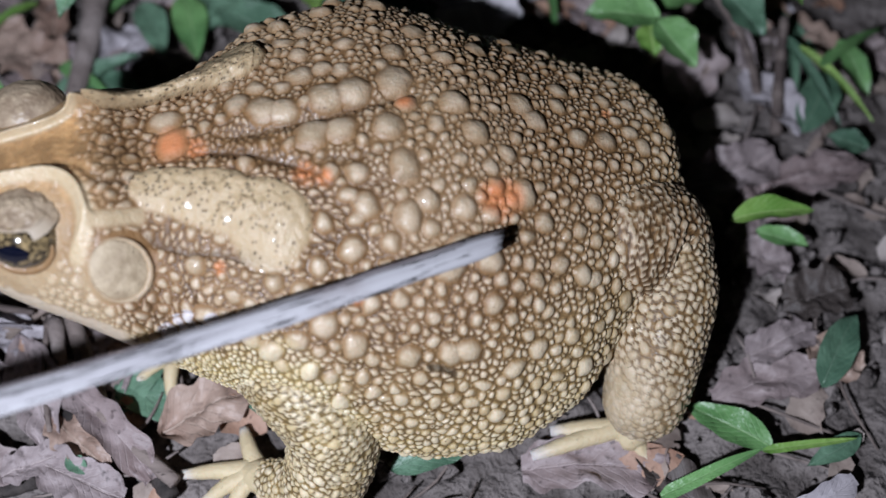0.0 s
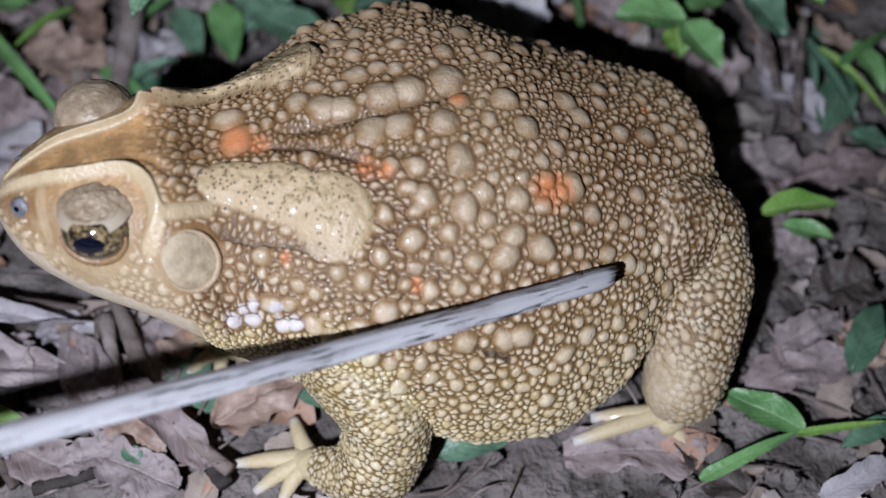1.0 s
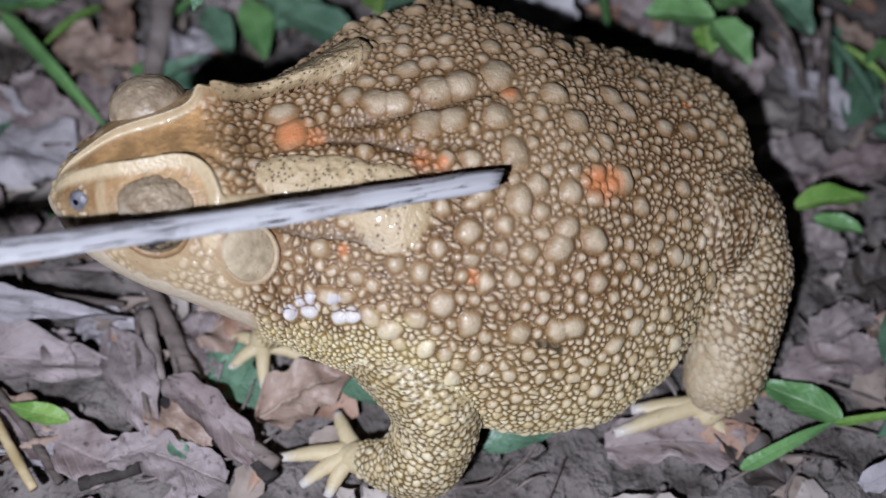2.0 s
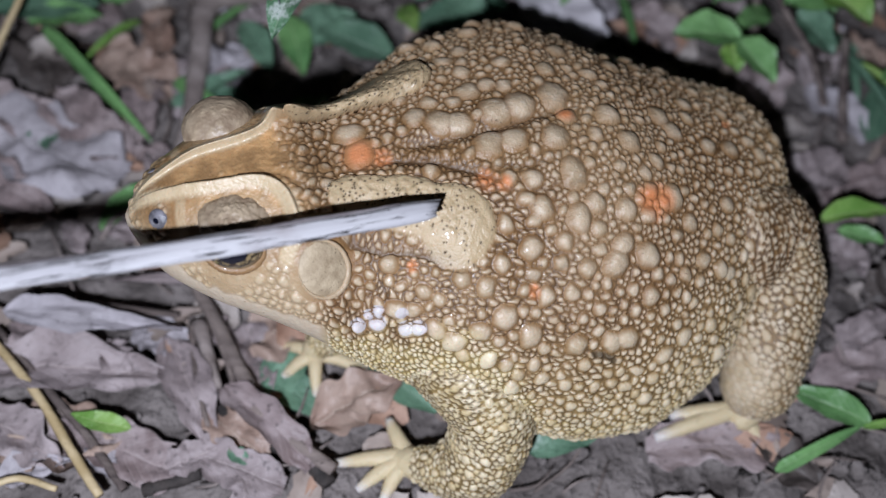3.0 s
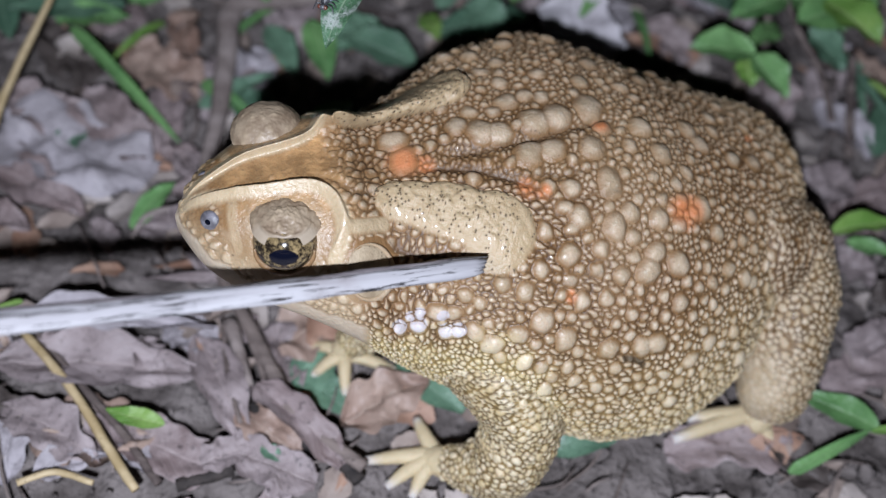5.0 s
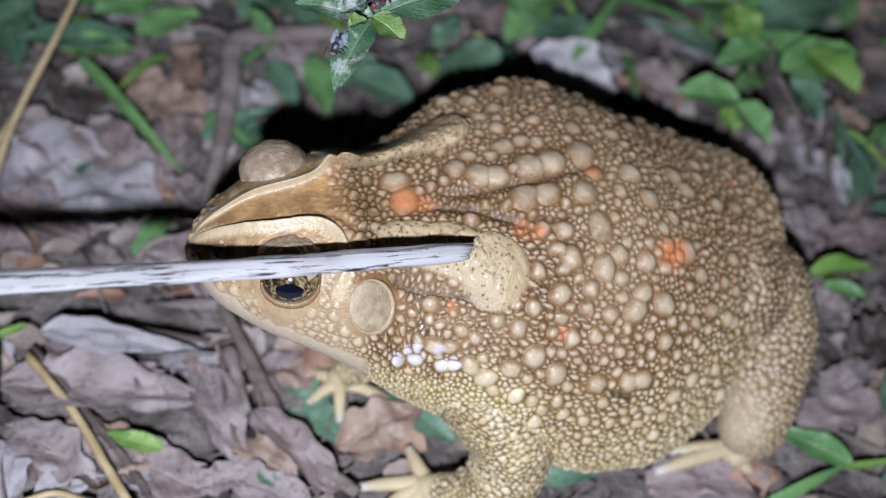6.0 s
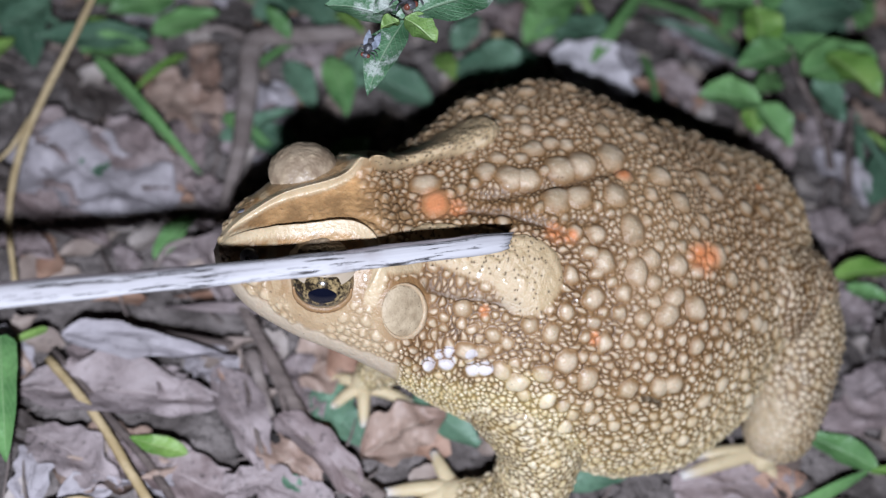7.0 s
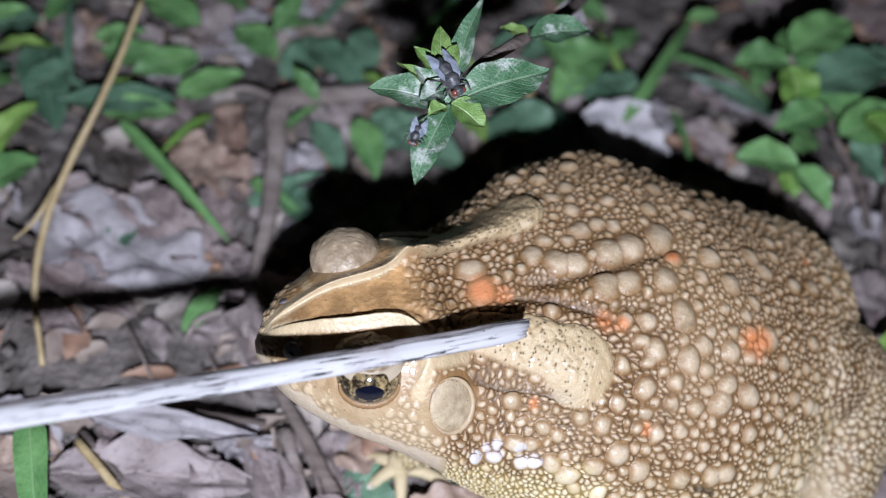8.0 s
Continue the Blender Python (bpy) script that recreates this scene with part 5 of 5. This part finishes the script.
    grass((-24.7, 121.4, 8.0), (-4.3, 139.0, 6.0), 3.8, "teal", 0.05, 59, "flat green grass blade lying over litter", 0)
    rod("straw", [(-114.6, 107.0, 26.0), (-118.5, 87.9, 20.0), (-125.9, 61.1, 12.0), (-127.6, 47.3, 9.0), (-126.3, 33.7, 7.0), (-121.3, 17.8, 5.0)], [0.7, 0.8, 0.9, 0.9, 0.7, 0.6], STRAW, "bent yellow dry straw with a split end", "straw")
    rod("straw", [(-127.1, 60.1, 11.0), (-129.8, 51.0, 10.0), (-133.3, 46.0, 9.0)], [0.6, 0.5, 0.2], STRAW, "thin yellow straw splinter", "straw")
    rod("straw", [(-110.4, 1.5, 6.0), (-98.5, -10.1, 6.0), (-89.6, -21.1, 5.0), (-82.4, -29.8, 5.0)], [0.9, 0.9, 1.0, 0.9], STRAW, "pale yellow dry stem lying on leaves", "straw")
    rod("straw", [(-104.1, -29.7, 6.0), (-98.0, -27.0, 5.0), (-90.5, -28.8, 5.0)], [0.7, 0.7, 0.6], STRAW, "pale yellow dry stem lying on leaves", "straw")
    rod("twig", [(-110.7, 4.6, 3.0), (-98.5, -7.5, 3.0), (-88.6, -16.7, 3.0), (-78.7, -27.8, 3.0)], [0.9, 1.0, 0.9, 0.9], TWIG, "thin dark twig half buried in litter", "twig")
    rod("twig", [(-74.4, 20.1, 4.0), (-66.5, 7.9, 4.0), (-58.9, -4.8, 4.0), (-54.5, -12.1, 4.0), (-39.6, -23.1, 4.0)], [1.4, 1.5, 1.6, 1.6, 1.4], TWIG, "dark bent twig half buried in litter", "twig")
    rod("twig", [(-71.3, 7.5, 4.0), (-68.3, -5.6, 4.0), (-64.6, -15.3, 4.0)], [0.6, 0.6, 0.5], TWIG, "thin dark twig half buried in litter", "twig")
    rod("root", [(-53.6, 103.5, 6.0), (-66.9, 99.3, 7.0), (-79.6, 94.2, 8.0), (-79.5, 79.4, 7.0), (-79.2, 62.9, 6.0), (-80.1, 45.9, 5.0), (-81.3, 28.5, 4.0)], [2.2, 2.6, 3.2, 2.6, 2.2, 1.8, 1.2], ROOT, "forked grey-brown dry root on soil", "root")
    rod("root", [(-79.6, 94.2, 8.0), (-89.1, 99.7, 6.0), (-96.2, 97.8, 5.0)], [1.1, 0.9, 0.6], ROOT, "grey-brown dry root on soil", "root")
    rod("root", [(-93.6, 26.3, 4.0), (-91.1, 31.6, 5.0), (-85.1, 34.2, 5.0), (-78.8, 34.5, 4.0)], [0.6, 0.7, 0.7, 0.5], ROOT, "curved pale brown dry root on soil", "root")
    rod("twig", [(-16.0, 104.1, 10.0), (-16.2, 96.1, 8.0), (-15.4, 89.2, 6.0)], [1.8, 1.6, 1.4], STRAW, "short upright dry stalk", "twig")
    rod("twig", [(78.1, 87.1, 14.0), (76.9, 74.2, 9.0), (76.2, 61.6, 4.0)], [1.0, 1.2, 1.4], TWIG, "upright brown plant stalk", "twig")
    rod("twig", [(-88.6, 9.6, 5.0), (-81.2, 8.9, 5.0), (-73.8, 8.2, 5.0)], [0.8, 0.8, 0.6], TWIG, "thin dark twig in litter", "twig")
    rod("twig", [(-67.6, 8.2, 4.0), (-62.8, -1.3, 4.0), (-60.3, -8.2, 4.0)], [0.6, 0.6, 0.5], TWIG, "thin dark twig in litter", "twig")
    litter((67.0, -10.8, 5.0), (52.8, -1.3, 3.0), 7.0, "green", "smooth oval green leaf beside the toad foot", "oval", 0.2, 0.05, 0.08, 60, 0, "green_leaf")
    litter((77.0, 2.1, 6.0), (87.6, 17.9, 4.0), 6.7, "teal", "smooth green leaf close to the soil", "oval", 0.2, 0.05, 0.08, 61, 0, "green_leaf")
    litter((83.8, -6.1, 4.0), (73.8, -13.2, 4.0), 4.3, "teal", "smooth green leaf close to the soil", "oval", 0.2, 0.05, 0.08, 62, 0, "green_leaf")
    litter((-1.6, -18.2, 2.0), (16.4, -10.5, 3.0), 7.3, "teal", "dark green leaf under the toad belly", "oval", 0.2, 0.05, 0.08, 63, 0, "green_leaf")
    litter((-34.3, 0.7, 2.0), (-18.6, -9.9, 2.0), 7.3, "teal", "dark green leaf under the toad arm", "oval", 0.2, 0.05, 0.08, 64, 0, "green_leaf")
    litter((-55.9, 0.7, 1.0), (-42.6, -11.3, 1.0), 8.5, "teal", "dark green leaf under the toad foot", "oval", 0.1, 0.05, 0.08, 65, 0, "green_leaf")
    litter((-54.7, -10.9, 1.0), (-46.6, 8.4, 1.0), 6.1, "teal", "dark green leaf under the toad foot", "oval", 0.1, 0.05, 0.08, 66, 0, "green_leaf")
    litter((-79.4, -16.4, 4.0), (-91.0, -13.6, 5.0), 4.2, "lime", "small lime green leaf in litter", "oval", 0.2, 0.05, 0.08, 67, 0, "green_leaf")
    litter((-60.0, -20.2, 5.0), (-55.7, -22.6, 4.0), 3.2, "teal", "small green leaf in litter", "oval", 0.2, 0.05, 0.08, 68, 0, "green_leaf")
    litter((-60.8, 91.2, 8.0), (-54.1, 74.7, 5.0), 8.2, "green", "smooth green leaf close to the soil", "oval", 0.2, 0.05, 0.08, 69, 0, "green_leaf")
    litter((-33.2, 80.8, 6.0), (-51.6, 88.4, 8.0), 11.0, "teal", "smooth green leaf close to the soil", "oval", 0.2, 0.05, 0.08, 70, 0, "green_leaf")
    litter((-29.3, 91.4, 8.0), (-2.8, 99.0, 6.0), 10.0, "teal", "smooth green leaf close to the soil", "oval", 0.2, 0.05, 0.08, 71, 0, "green_leaf")
    litter((1.8, 119.7, 10.0), (-7.4, 104.7, 6.0), 10.9, "green", "smooth green leaf close to the soil", "oval", 0.2, 0.05, 0.08, 72, 0, "green_leaf")
    litter((-106.3, 92.0, 8.0), (-134.1, 88.1, 8.0), 9.3, "teal", "smooth green leaf close to the soil", "oval", 0.2, 0.05, 0.08, 73, 0, "green_leaf")
    litter((-141.6, 90.0, 8.0), (-133.1, 101.7, 8.0), 8.8, "teal", "smooth green leaf close to the soil", "oval", 0.2, 0.05, 0.08, 74, 0, "green_leaf")
    litter((-75.8, 69.7, 4.0), (-65.2, 58.8, 4.0), 9.8, "teal", "smooth green leaf close to the soil", "oval", 0.2, 0.05, 0.08, 75, 0, "green_leaf")
    litter((-122.2, 85.1, 8.0), (-104.7, 88.8, 8.0), 8.5, "green", "smooth green leaf close to the soil", "oval", 0.2, 0.05, 0.08, 76, 0, "green_leaf")
    litter((-105.2, 92.4, 8.0), (-90.9, 103.6, 8.0), 8.8, "green", "smooth green leaf close to the soil", "oval", 0.2, 0.05, 0.08, 77, 0, "green_leaf")
    litter((-143.5, 60.7, 8.0), (-134.7, 71.3, 6.0), 9.4, "green", "smooth green leaf close to the soil", "oval", 0.2, 0.05, 0.08, 78, 0, "green_leaf")
    litter((-144.2, 112.3, 5.0), (-131.7, 81.1, 5.0), 13.1, "teal", "smooth green leaf close to the soil", "oval", 0.2, 0.05, 0.08, 79, 0, "green_leaf")
    litter((-157.9, 114.8, 5.0), (-145.6, 118.3, 5.0), 12.1, "teal", "smooth green leaf close to the soil", "oval", 0.2, 0.05, 0.08, 80, 0, "green_leaf")
    litter((-94.7, 121.4, 6.0), (-82.8, 110.3, 6.0), 9.2, "green", "smooth green leaf close to the soil", "oval", 0.2, 0.05, 0.08, 81, 0, "green_leaf")
    litter((-74.6, 120.5, 5.0), (-61.2, 105.6, 5.0), 10.8, "teal", "smooth green leaf close to the soil", "oval", 0.2, 0.05, 0.08, 82, 0, "green_leaf")
    litter((-59.4, 126.6, 5.0), (-61.2, 105.6, 5.0), 9.3, "teal", "smooth green leaf close to the soil", "oval", 0.2, 0.05, 0.08, 83, 0, "green_leaf")
    litter((-6.5, 111.2, 10.0), (5.8, 121.3, 14.0), 14.1, "green", "smooth green leaf close to the soil", "oval", 0.2, 0.05, 0.08, 84, 0, "green_leaf")
    litter((-22.1, 79.5, 7.0), (1.1, 91.8, 6.0), 11.8, "teal", "smooth green leaf close to the soil", "oval", 0.2, 0.05, 0.08, 85, 0, "green_leaf")
    litter((-72.1, 91.7, 4.0), (-62.2, 76.2, 4.0), 7.3, "teal", "smooth green leaf close to the soil", "oval", 0.2, 0.05, 0.08, 86, 0, "green_leaf")
    litter((56.3, 110.9, 4.0), (27.4, 120.7, 6.0), 6.4, "teal", "smooth green leaf close to the soil", "lance", 0.2, 0.05, 0.08, 87, 0, "green_leaf")
    litter((-85.1, 65.4, 4.0), (-65.1, 75.9, 4.0), 5.6, "teal", "smooth green leaf close to the soil", "lance", 0.2, 0.05, 0.08, 88, 0, "green_leaf")
    litter((-114.5, 48.3, 4.0), (-109.2, 55.1, 4.0), 6.7, "teal", "smooth green leaf close to the soil", "oval", 0.2, 0.05, 0.08, 89, 0, "green_leaf")
    litter((-94.6, 29.0, 4.0), (-86.1, 41.4, 4.0), 5.2, "green", "smooth green leaf close to the soil", "oval", 0.2, 0.05, 0.08, 90, 0, "green_leaf")
    litter((-58.1, 55.5, 5.0), (-47.6, 68.1, 5.0), 8.3, "green", "smooth green leaf close to the soil", "oval", 0.2, 0.05, 0.08, 91, 0, "green_leaf")
    litter((61.1, 31.9, 14.0), (77.9, 36.0, 14.0), 5.3, "lime", "curled yellow-green leaf beside the toad", "oval", 0.6, 0.05, 0.08, 92, 0, "green_leaf")
    litter((68.0, 34.1, 8.0), (78.1, 31.2, 8.0), 4.7, "green", "smooth green leaf close to the soil", "oval", 0.5, 0.05, 0.08, 93, 0, "green_leaf")
    litter((80.4, 61.9, 6.0), (91.4, 79.5, 6.0), 8.6, "teal", "smooth green leaf close to the soil", "oval", 0.2, 0.05, 0.08, 94, 0, "green_leaf")
    litter((95.0, 57.9, 6.0), (86.6, 60.7, 6.0), 6.3, "teal", "smooth green leaf close to the soil", "oval", 0.2, 0.05, 0.08, 95, 0, "green_leaf")
    litter((89.6, 82.6, 12.0), (96.8, 71.1, 8.0), 5.7, "green", "smooth green leaf close to the soil", "oval", 0.2, 0.05, 0.08, 96, 0, "green_leaf")
    litter((-57.1, 93.7, 6.0), (-44.1, 87.2, 6.0), 10.6, "teal", "smooth green leaf close to the soil", "oval", 0.2, 0.05, 0.08, 97, 0, "green_leaf")
    litter((-43.4, 94.9, 6.0), (-52.6, 83.1, 6.0), 10.8, "teal", "smooth green leaf close to the soil", "oval", 0.2, 0.05, 0.08, 98, 0, "green_leaf")
    sprig([(74.0, 68.6, 4.0), (68.3, 78.9, 14.0), (60.1, 86.4, 22.0), (55.4, 91.9, 28.0)], [
        ((48.4, 79.1, 22.0), (32.6, 78.3, 21.0), 10.6, "green", "oval", 0.2, 0.06, 0),
        ((47.4, 77.0, 22.0), (56.4, 68.2, 18.0), 9.4, "green", "oval", 0.2, 0.06, 0),
        ((46.1, 77.7, 20.0), (47.9, 70.3, 18.0), 7.2, "lime", "oval", 0.2, 0.05, 0),
        ((55.4, 91.9, 28.0), (41.7, 84.1, 26.0), 9.5, "green", "oval", 0.25, 0.08, 0),
        ((58.3, 86.3, 26.0), (80.8, 93.3, 26.0), 13.8, "green", "oval", 0.2, 0.08, 0),
        ((54.6, 99.8, 26.0), (78.6, 111.8, 26.0), 14.8, "teal", "oval", 0.2, 0.06, 0),
        ((61.9, 84.8, 24.0), (71.0, 76.1, 20.0), 10.1, "teal", "oval", 0.2, 0.06, 0),
        ((51.0, 101.4, 28.0), (48.9, 118.3, 28.0), 11.8, "green", "oval", 0.2, 0.06, 0),
        ((64.5, 89.2, 30.0), (76.2, 77.3, 28.0), 11.4, "lime", "oval", 0.2, 0.06, 0)],
        "low bushy weed with rounded green leaves", (1.1, 0.8), TWIG, "small_plant")
    sprig([(58.9, 93.6, 6.0), (55.8, 101.3, 20.0), (47.9, 107.0, 30.0)], [
        ((53.7, 99.5, 24.0), (73.1, 88.3, 22.0), 14.6, "green", "oval", 0.2, 0.06, 0),
        ((47.6, 105.0, 30.0), (33.2, 103.3, 28.0), 10.1, "green", "oval", 0.2, 0.06, 0),
        ((48.2, 105.1, 32.0), (65.0, 121.1, 32.0), 12.9, "green", "oval", 0.2, 0.06, 0),
        ((47.2, 103.0, 30.0), (49.5, 89.9, 26.0), 11.5, "lime", "oval", 0.2, 0.06, 0)],
        "low bushy weed with rounded green leaves", (1.1, 0.8), TWIG, "small_plant")
    sprig([(13.7, 168.2, 10.0), (-13.8, 92.8, 52.0), (-28.1, 67.7, 64.0), (-37.8, 54.9, 68.0), (-43.1, 45.9, 69.0)], [
        ((-43.0, 46.1, 68.0), (-57.4, 48.0, 66.0), 6.4, "dusty", "oval", 0.25, 0.06, 10),
        ((-43.5, 44.7, 68.0), (-48.2, 29.5, 65.0), 6.0, "dusty", "oval", 0.2, 0.05, 0),
        ((-41.5, 44.8, 69.0), (-26.7, 53.9, 70.0), 8.6, "dusty", "oval", 0.15, 0.06, -10),
        ((-41.9, 50.1, 69.0), (-38.6, 66.4, 74.0), 4.2, "dusty", "lance", 0.3, 0.05, 15),
        ((-43.1, 44.6, 69.0), (-37.4, 41.3, 67.0), 5.7, "bud", "oval", 0.3, 0.08, 0),
        ((-28.5, 65.0, 66.0), (-16.9, 68.3, 66.0), 6.6, "dusty", "oval", 0.25, 0.05, 0),
        ((-45.3, 48.9, 70.0), (-50.3, 53.3, 72.0), 3.1, "bud", "oval", 0.3, 0.05, 0),
        ((-44.9, 49.4, 71.0), (-46.3, 57.7, 73.0), 3.5, "bud", "oval", 0.3, 0.05, 0),
        ((-44.4, 48.1, 71.0), (-42.8, 53.9, 73.0), 3.1, "bud", "oval", 0.3, 0.05, 0),
        ((-45.3, 46.2, 70.0), (-52.6, 51.4, 70.0), 2.9, "bud", "lance", 0.3, 0.05, 0),
        ((-45.1, 45.7, 69.0), (-50.1, 49.5, 71.0), 3.5, "dusty", "oval", 0.3, 0.05, 0),
        ((-45.9, 44.1, 66.0), (-48.4, 42.0, 60.0), 3.5, "dusty", "oval", 0.3, 0.05, 0),
        ((-29.1, 65.7, 66.0), (-33.8, 68.6, 64.0), 3.3, "bud", "lance", 0.3, 0.05, 0),
        ((-44.2, 42.4, 70.0), (-47.2, 40.1, 70.0), 3.0, "bud", "oval", 0.4, 0.05, 0),
        ((-44.3, 45.4, 71.0), (-48.8, 42.4, 71.0), 4.5, "dusty", "oval", 0.3, 0.06, 0)],
        "green leafy sprig with flies resting on it", (1.5, 0.9), TWIG).location += Vector((-0.001, -0.0065, 0.007))
    fly((-47.5, 43.6, 80.0), (-43.1, 37.2, 78.0), 3.9)
    fly((-49.2, 33.5, 75.0), (-50.5, 28.8, 74.0), 2.4)
    rod("plant_fibre", [(-6.0, 22.4, 54.6), (-4.8, 21.0, 54.2), (-3.6, 19.6, 53.6)], [0.09, 0.13, 0.08], WING, "short whitish plant fibre stuck to the toad back", "fibre")
    # black rods laid where the litter only has dark shadow gaps
    rod("twig", [(-63.3, -10.6, 2.5), (-55.5, -15.7, 2.0), (-45.2, -19.9, 2.0), (-40.4, -25.3, 2.0)], [1.0, 1.9, 2.1, 1.6], GAP_SHADE, "thick black rod standing for a bent shadow gap in the litter", "twig")
    rod("twig", [(-75.5, -27.8, 2.0), (-65.1, -23.9, 2.0)], [1.3, 1.5], GAP_SHADE, "short black rod standing for a shadow gap in the litter", "twig")
    rod("root", [(-69.7, 7.4, 4.0), (-64.0, -7.4, 4.0)], [1.6, 1.2], ROOT, "short grey dry root beside the chin", "root")
    # more fallen leaves and low green leaves, strewn where the ground is open
    rng = np.random.default_rng(77)
    words = {"mauve": "crumpled grey-brown dead leaf on soil", "brown": "dry brown dead leaf on soil", "pale": "bleached crumpled dead leaf on soil", "rust": "rusty brown dead leaf on soil", "dark": "dark rotten leaf on soil"}
    for k in range(120):
        x, y = (rng.uniform(-165, -55), rng.uniform(-45, 190)) if k % 3 else (rng.uniform(50, 125), rng.uniform(-40, 190)) if k % 2 else (rng.uniform(-100, 110), rng.uniform(75, 190))
        th, ln = rng.uniform(0, 6.28), rng.uniform(10, 27)
        tone = str(rng.choice(["mauve", "mauve", "brown", "brown", "pale", "rust", "dark"]))
        z = rng.uniform(0.2, 2.0)
        litter((x, y, z), (x + ln * math.cos(th), y + ln * math.sin(th), z + rng.uniform(-0.8, 1.8)), ln * rng.uniform(0.35, 0.65), tone, words[tone], str(rng.choice(["oval", "torn", "torn", "lance"])), rng.uniform(0.1, 0.6), 0.05, 0.5, 200 + k, rng.uniform(-12, 12))
    for k in range(84):
        x, y = (rng.uniform(-165, -60), rng.uniform(85, 190)) if k % 2 else (rng.uniform(-60, 125), rng.uniform(90, 190))
        th, ln = rng.uniform(0, 6.28), rng.uniform(9, 19)
        z = rng.uniform(3, 16)
        tone = str(rng.choice(["green", "green", "teal", "lime"]))
        litter((x, y, z), (x + ln * math.cos(th), y + ln * math.sin(th), z + rng.uniform(-2, 4)), ln * rng.uniform(0.4, 0.6), tone, "low green weed leaf above the soil", "oval", 0.2, 0.06, 0.08, 400 + k, rng.uniform(-20, 20), "green_leaf")
    for k in range(22):
        x, y = rng.uniform(-165, 125), rng.uniform(85, 190)
        th, ln = rng.uniform(0, 6.28), rng.uniform(18, 42)
        grass((x, y, rng.uniform(2, 8)), (x + ln * math.cos(th), y + ln * math.sin(th), rng.uniform(2, 9)), rng.uniform(1.4, 3.2), str(rng.choice(["green", "teal", "lime"])), 0.07, 500 + k)
    scattered("soil_crumbs", "crumbs and clods of brown soil", "soil", 900, 4, SOIL, crumb)
    for k, (mat, cnt) in enumerate(((DEAD[0], 230), (DEAD[1], 120), (DEAD[2], 110))):
        scattered("leaf_scraps", ("torn scraps of grey dead leaf", "bleached scraps of dead leaf", "torn scraps of rusty dead leaf")[k], "leaf litter", cnt, 30 + k, mat, scrap)
    scattered("dry_fibres", "thin broken dry stalks strewn on soil", "leaf litter", 130, 50, ROOT, fibre)
    scattered("dark_fibres", "thin dark rotten stalks strewn on soil", "leaf litter", 90, 51, TWIG, fibre)


build_litter()

# seconds, tip (m), rise and heading of the stick (degrees)
STICK = [
    (0, 0.0155, 0.0031, 0.0507, 5.9, 207.3),
    (0.2, 0.0171, -0.0132, 0.0400, 14.6, 204.3),
    (0.4, 0.0214, -0.0459, 0.0400, 15.4, 194.0),
    (0.5, 0.0230, -0.0453, 0.0400, 14.8, 191.7),
    (0.6, 0.0247, -0.0310, 0.0400, 13.5, 193.0),
    (0.8, 0.0306, 0.0054, 0.0415, 10.0, 200.4),
    (1, 0.0258, 0.0004, 0.0421, 10.0, 204.8),
    (1.2, 0.0273, -0.0007, 0.0400, 11.1, 200.3),
    (1.75, 0.0081, 0.0017, 0.0530, 6.5, 198.1),
    (2.3, -0.0091, 0.0076, 0.0596, 7.0, 197.7),
    (2.5, -0.0155, 0.0011, 0.0605, 6.5, 199.4),
    (2.7, -0.0295, 0.0075, 0.0633, 5.0, 196.7),
    (2.9, -0.0213, 0.0018, 0.0611, 6.3, 197.2),
    (3, -0.0226, 0.0007, 0.0602, 7.1, 198.3),
    (3.1, -0.0275, 0.0021, 0.0609, 6.9, 197.9),
    (3.3, -0.0275, 0.0027, 0.0613, 6.4, 198.9),
    (3.5, -0.0212, 0.0034, 0.0618, 5.2, 198.3),
    (3.7, -0.0312, 0.0046, 0.0621, 5.7, 201.1),
    (3.9, -0.0239, 0.0012, 0.0605, 6.5, 200.2),
    (4, -0.0231, 0.0008, 0.0605, 6.4, 199.7),
    (4.1, -0.0260, -0.0001, 0.0598, 7.3, 199.9),
    (4.3, -0.0303, 0.0005, 0.0597, 8.0, 200.0),
    (4.5, -0.0243, 0.0007, 0.0602, 6.9, 201.1),
    (4.7, -0.0283, 0.0023, 0.0610, 6.3, 196.4),
    (4.9, -0.0280, 0.0002, 0.0596, 7.3, 200.5),
    (5, -0.0217, -0.0045, 0.0533, 11.6, 198.2),
    (5.1, -0.0196, -0.0007, 0.0594, 6.6, 192.8),
    (5.2, -0.0203, 0.0014, 0.0608, 5.5, 193.7),
    (5.75, -0.0229, 0.0012, 0.0606, 5.7, 193.8),
    (6.3, -0.0255, 0.0011, 0.0604, 6.0, 193.9),
    (6.5, -0.0240, 0.0013, 0.0606, 5.6, 196.0),
    (6.8, -0.0338, 0.0005, 0.0593, 7.3, 195.3),
    (7, -0.0238, 0.0032, 0.0618, 4.5, 195.8),
    (7.1, -0.0253, 0.0049, 0.0625, 4.0, 194.8),
    (7.3, -0.0320, 0.0040, 0.0617, 4.8, 197.9),
    (7.5, -0.0290, 0.0032, 0.0616, 4.6, 195.5),
    (7.8, -0.0260, 0.0045, 0.0623, 3.9, 196.9),
    (8, -0.0296, 0.0039, 0.0618, 4.4, 197.6),
]


def motions():
    walk(stick, [(t, pose(x, y, z, 0, -rise, heading)) for t, x, y, z, rise, heading in STICK])


build_ground()
toad = build_toad()
stick = build_stick()
motions()
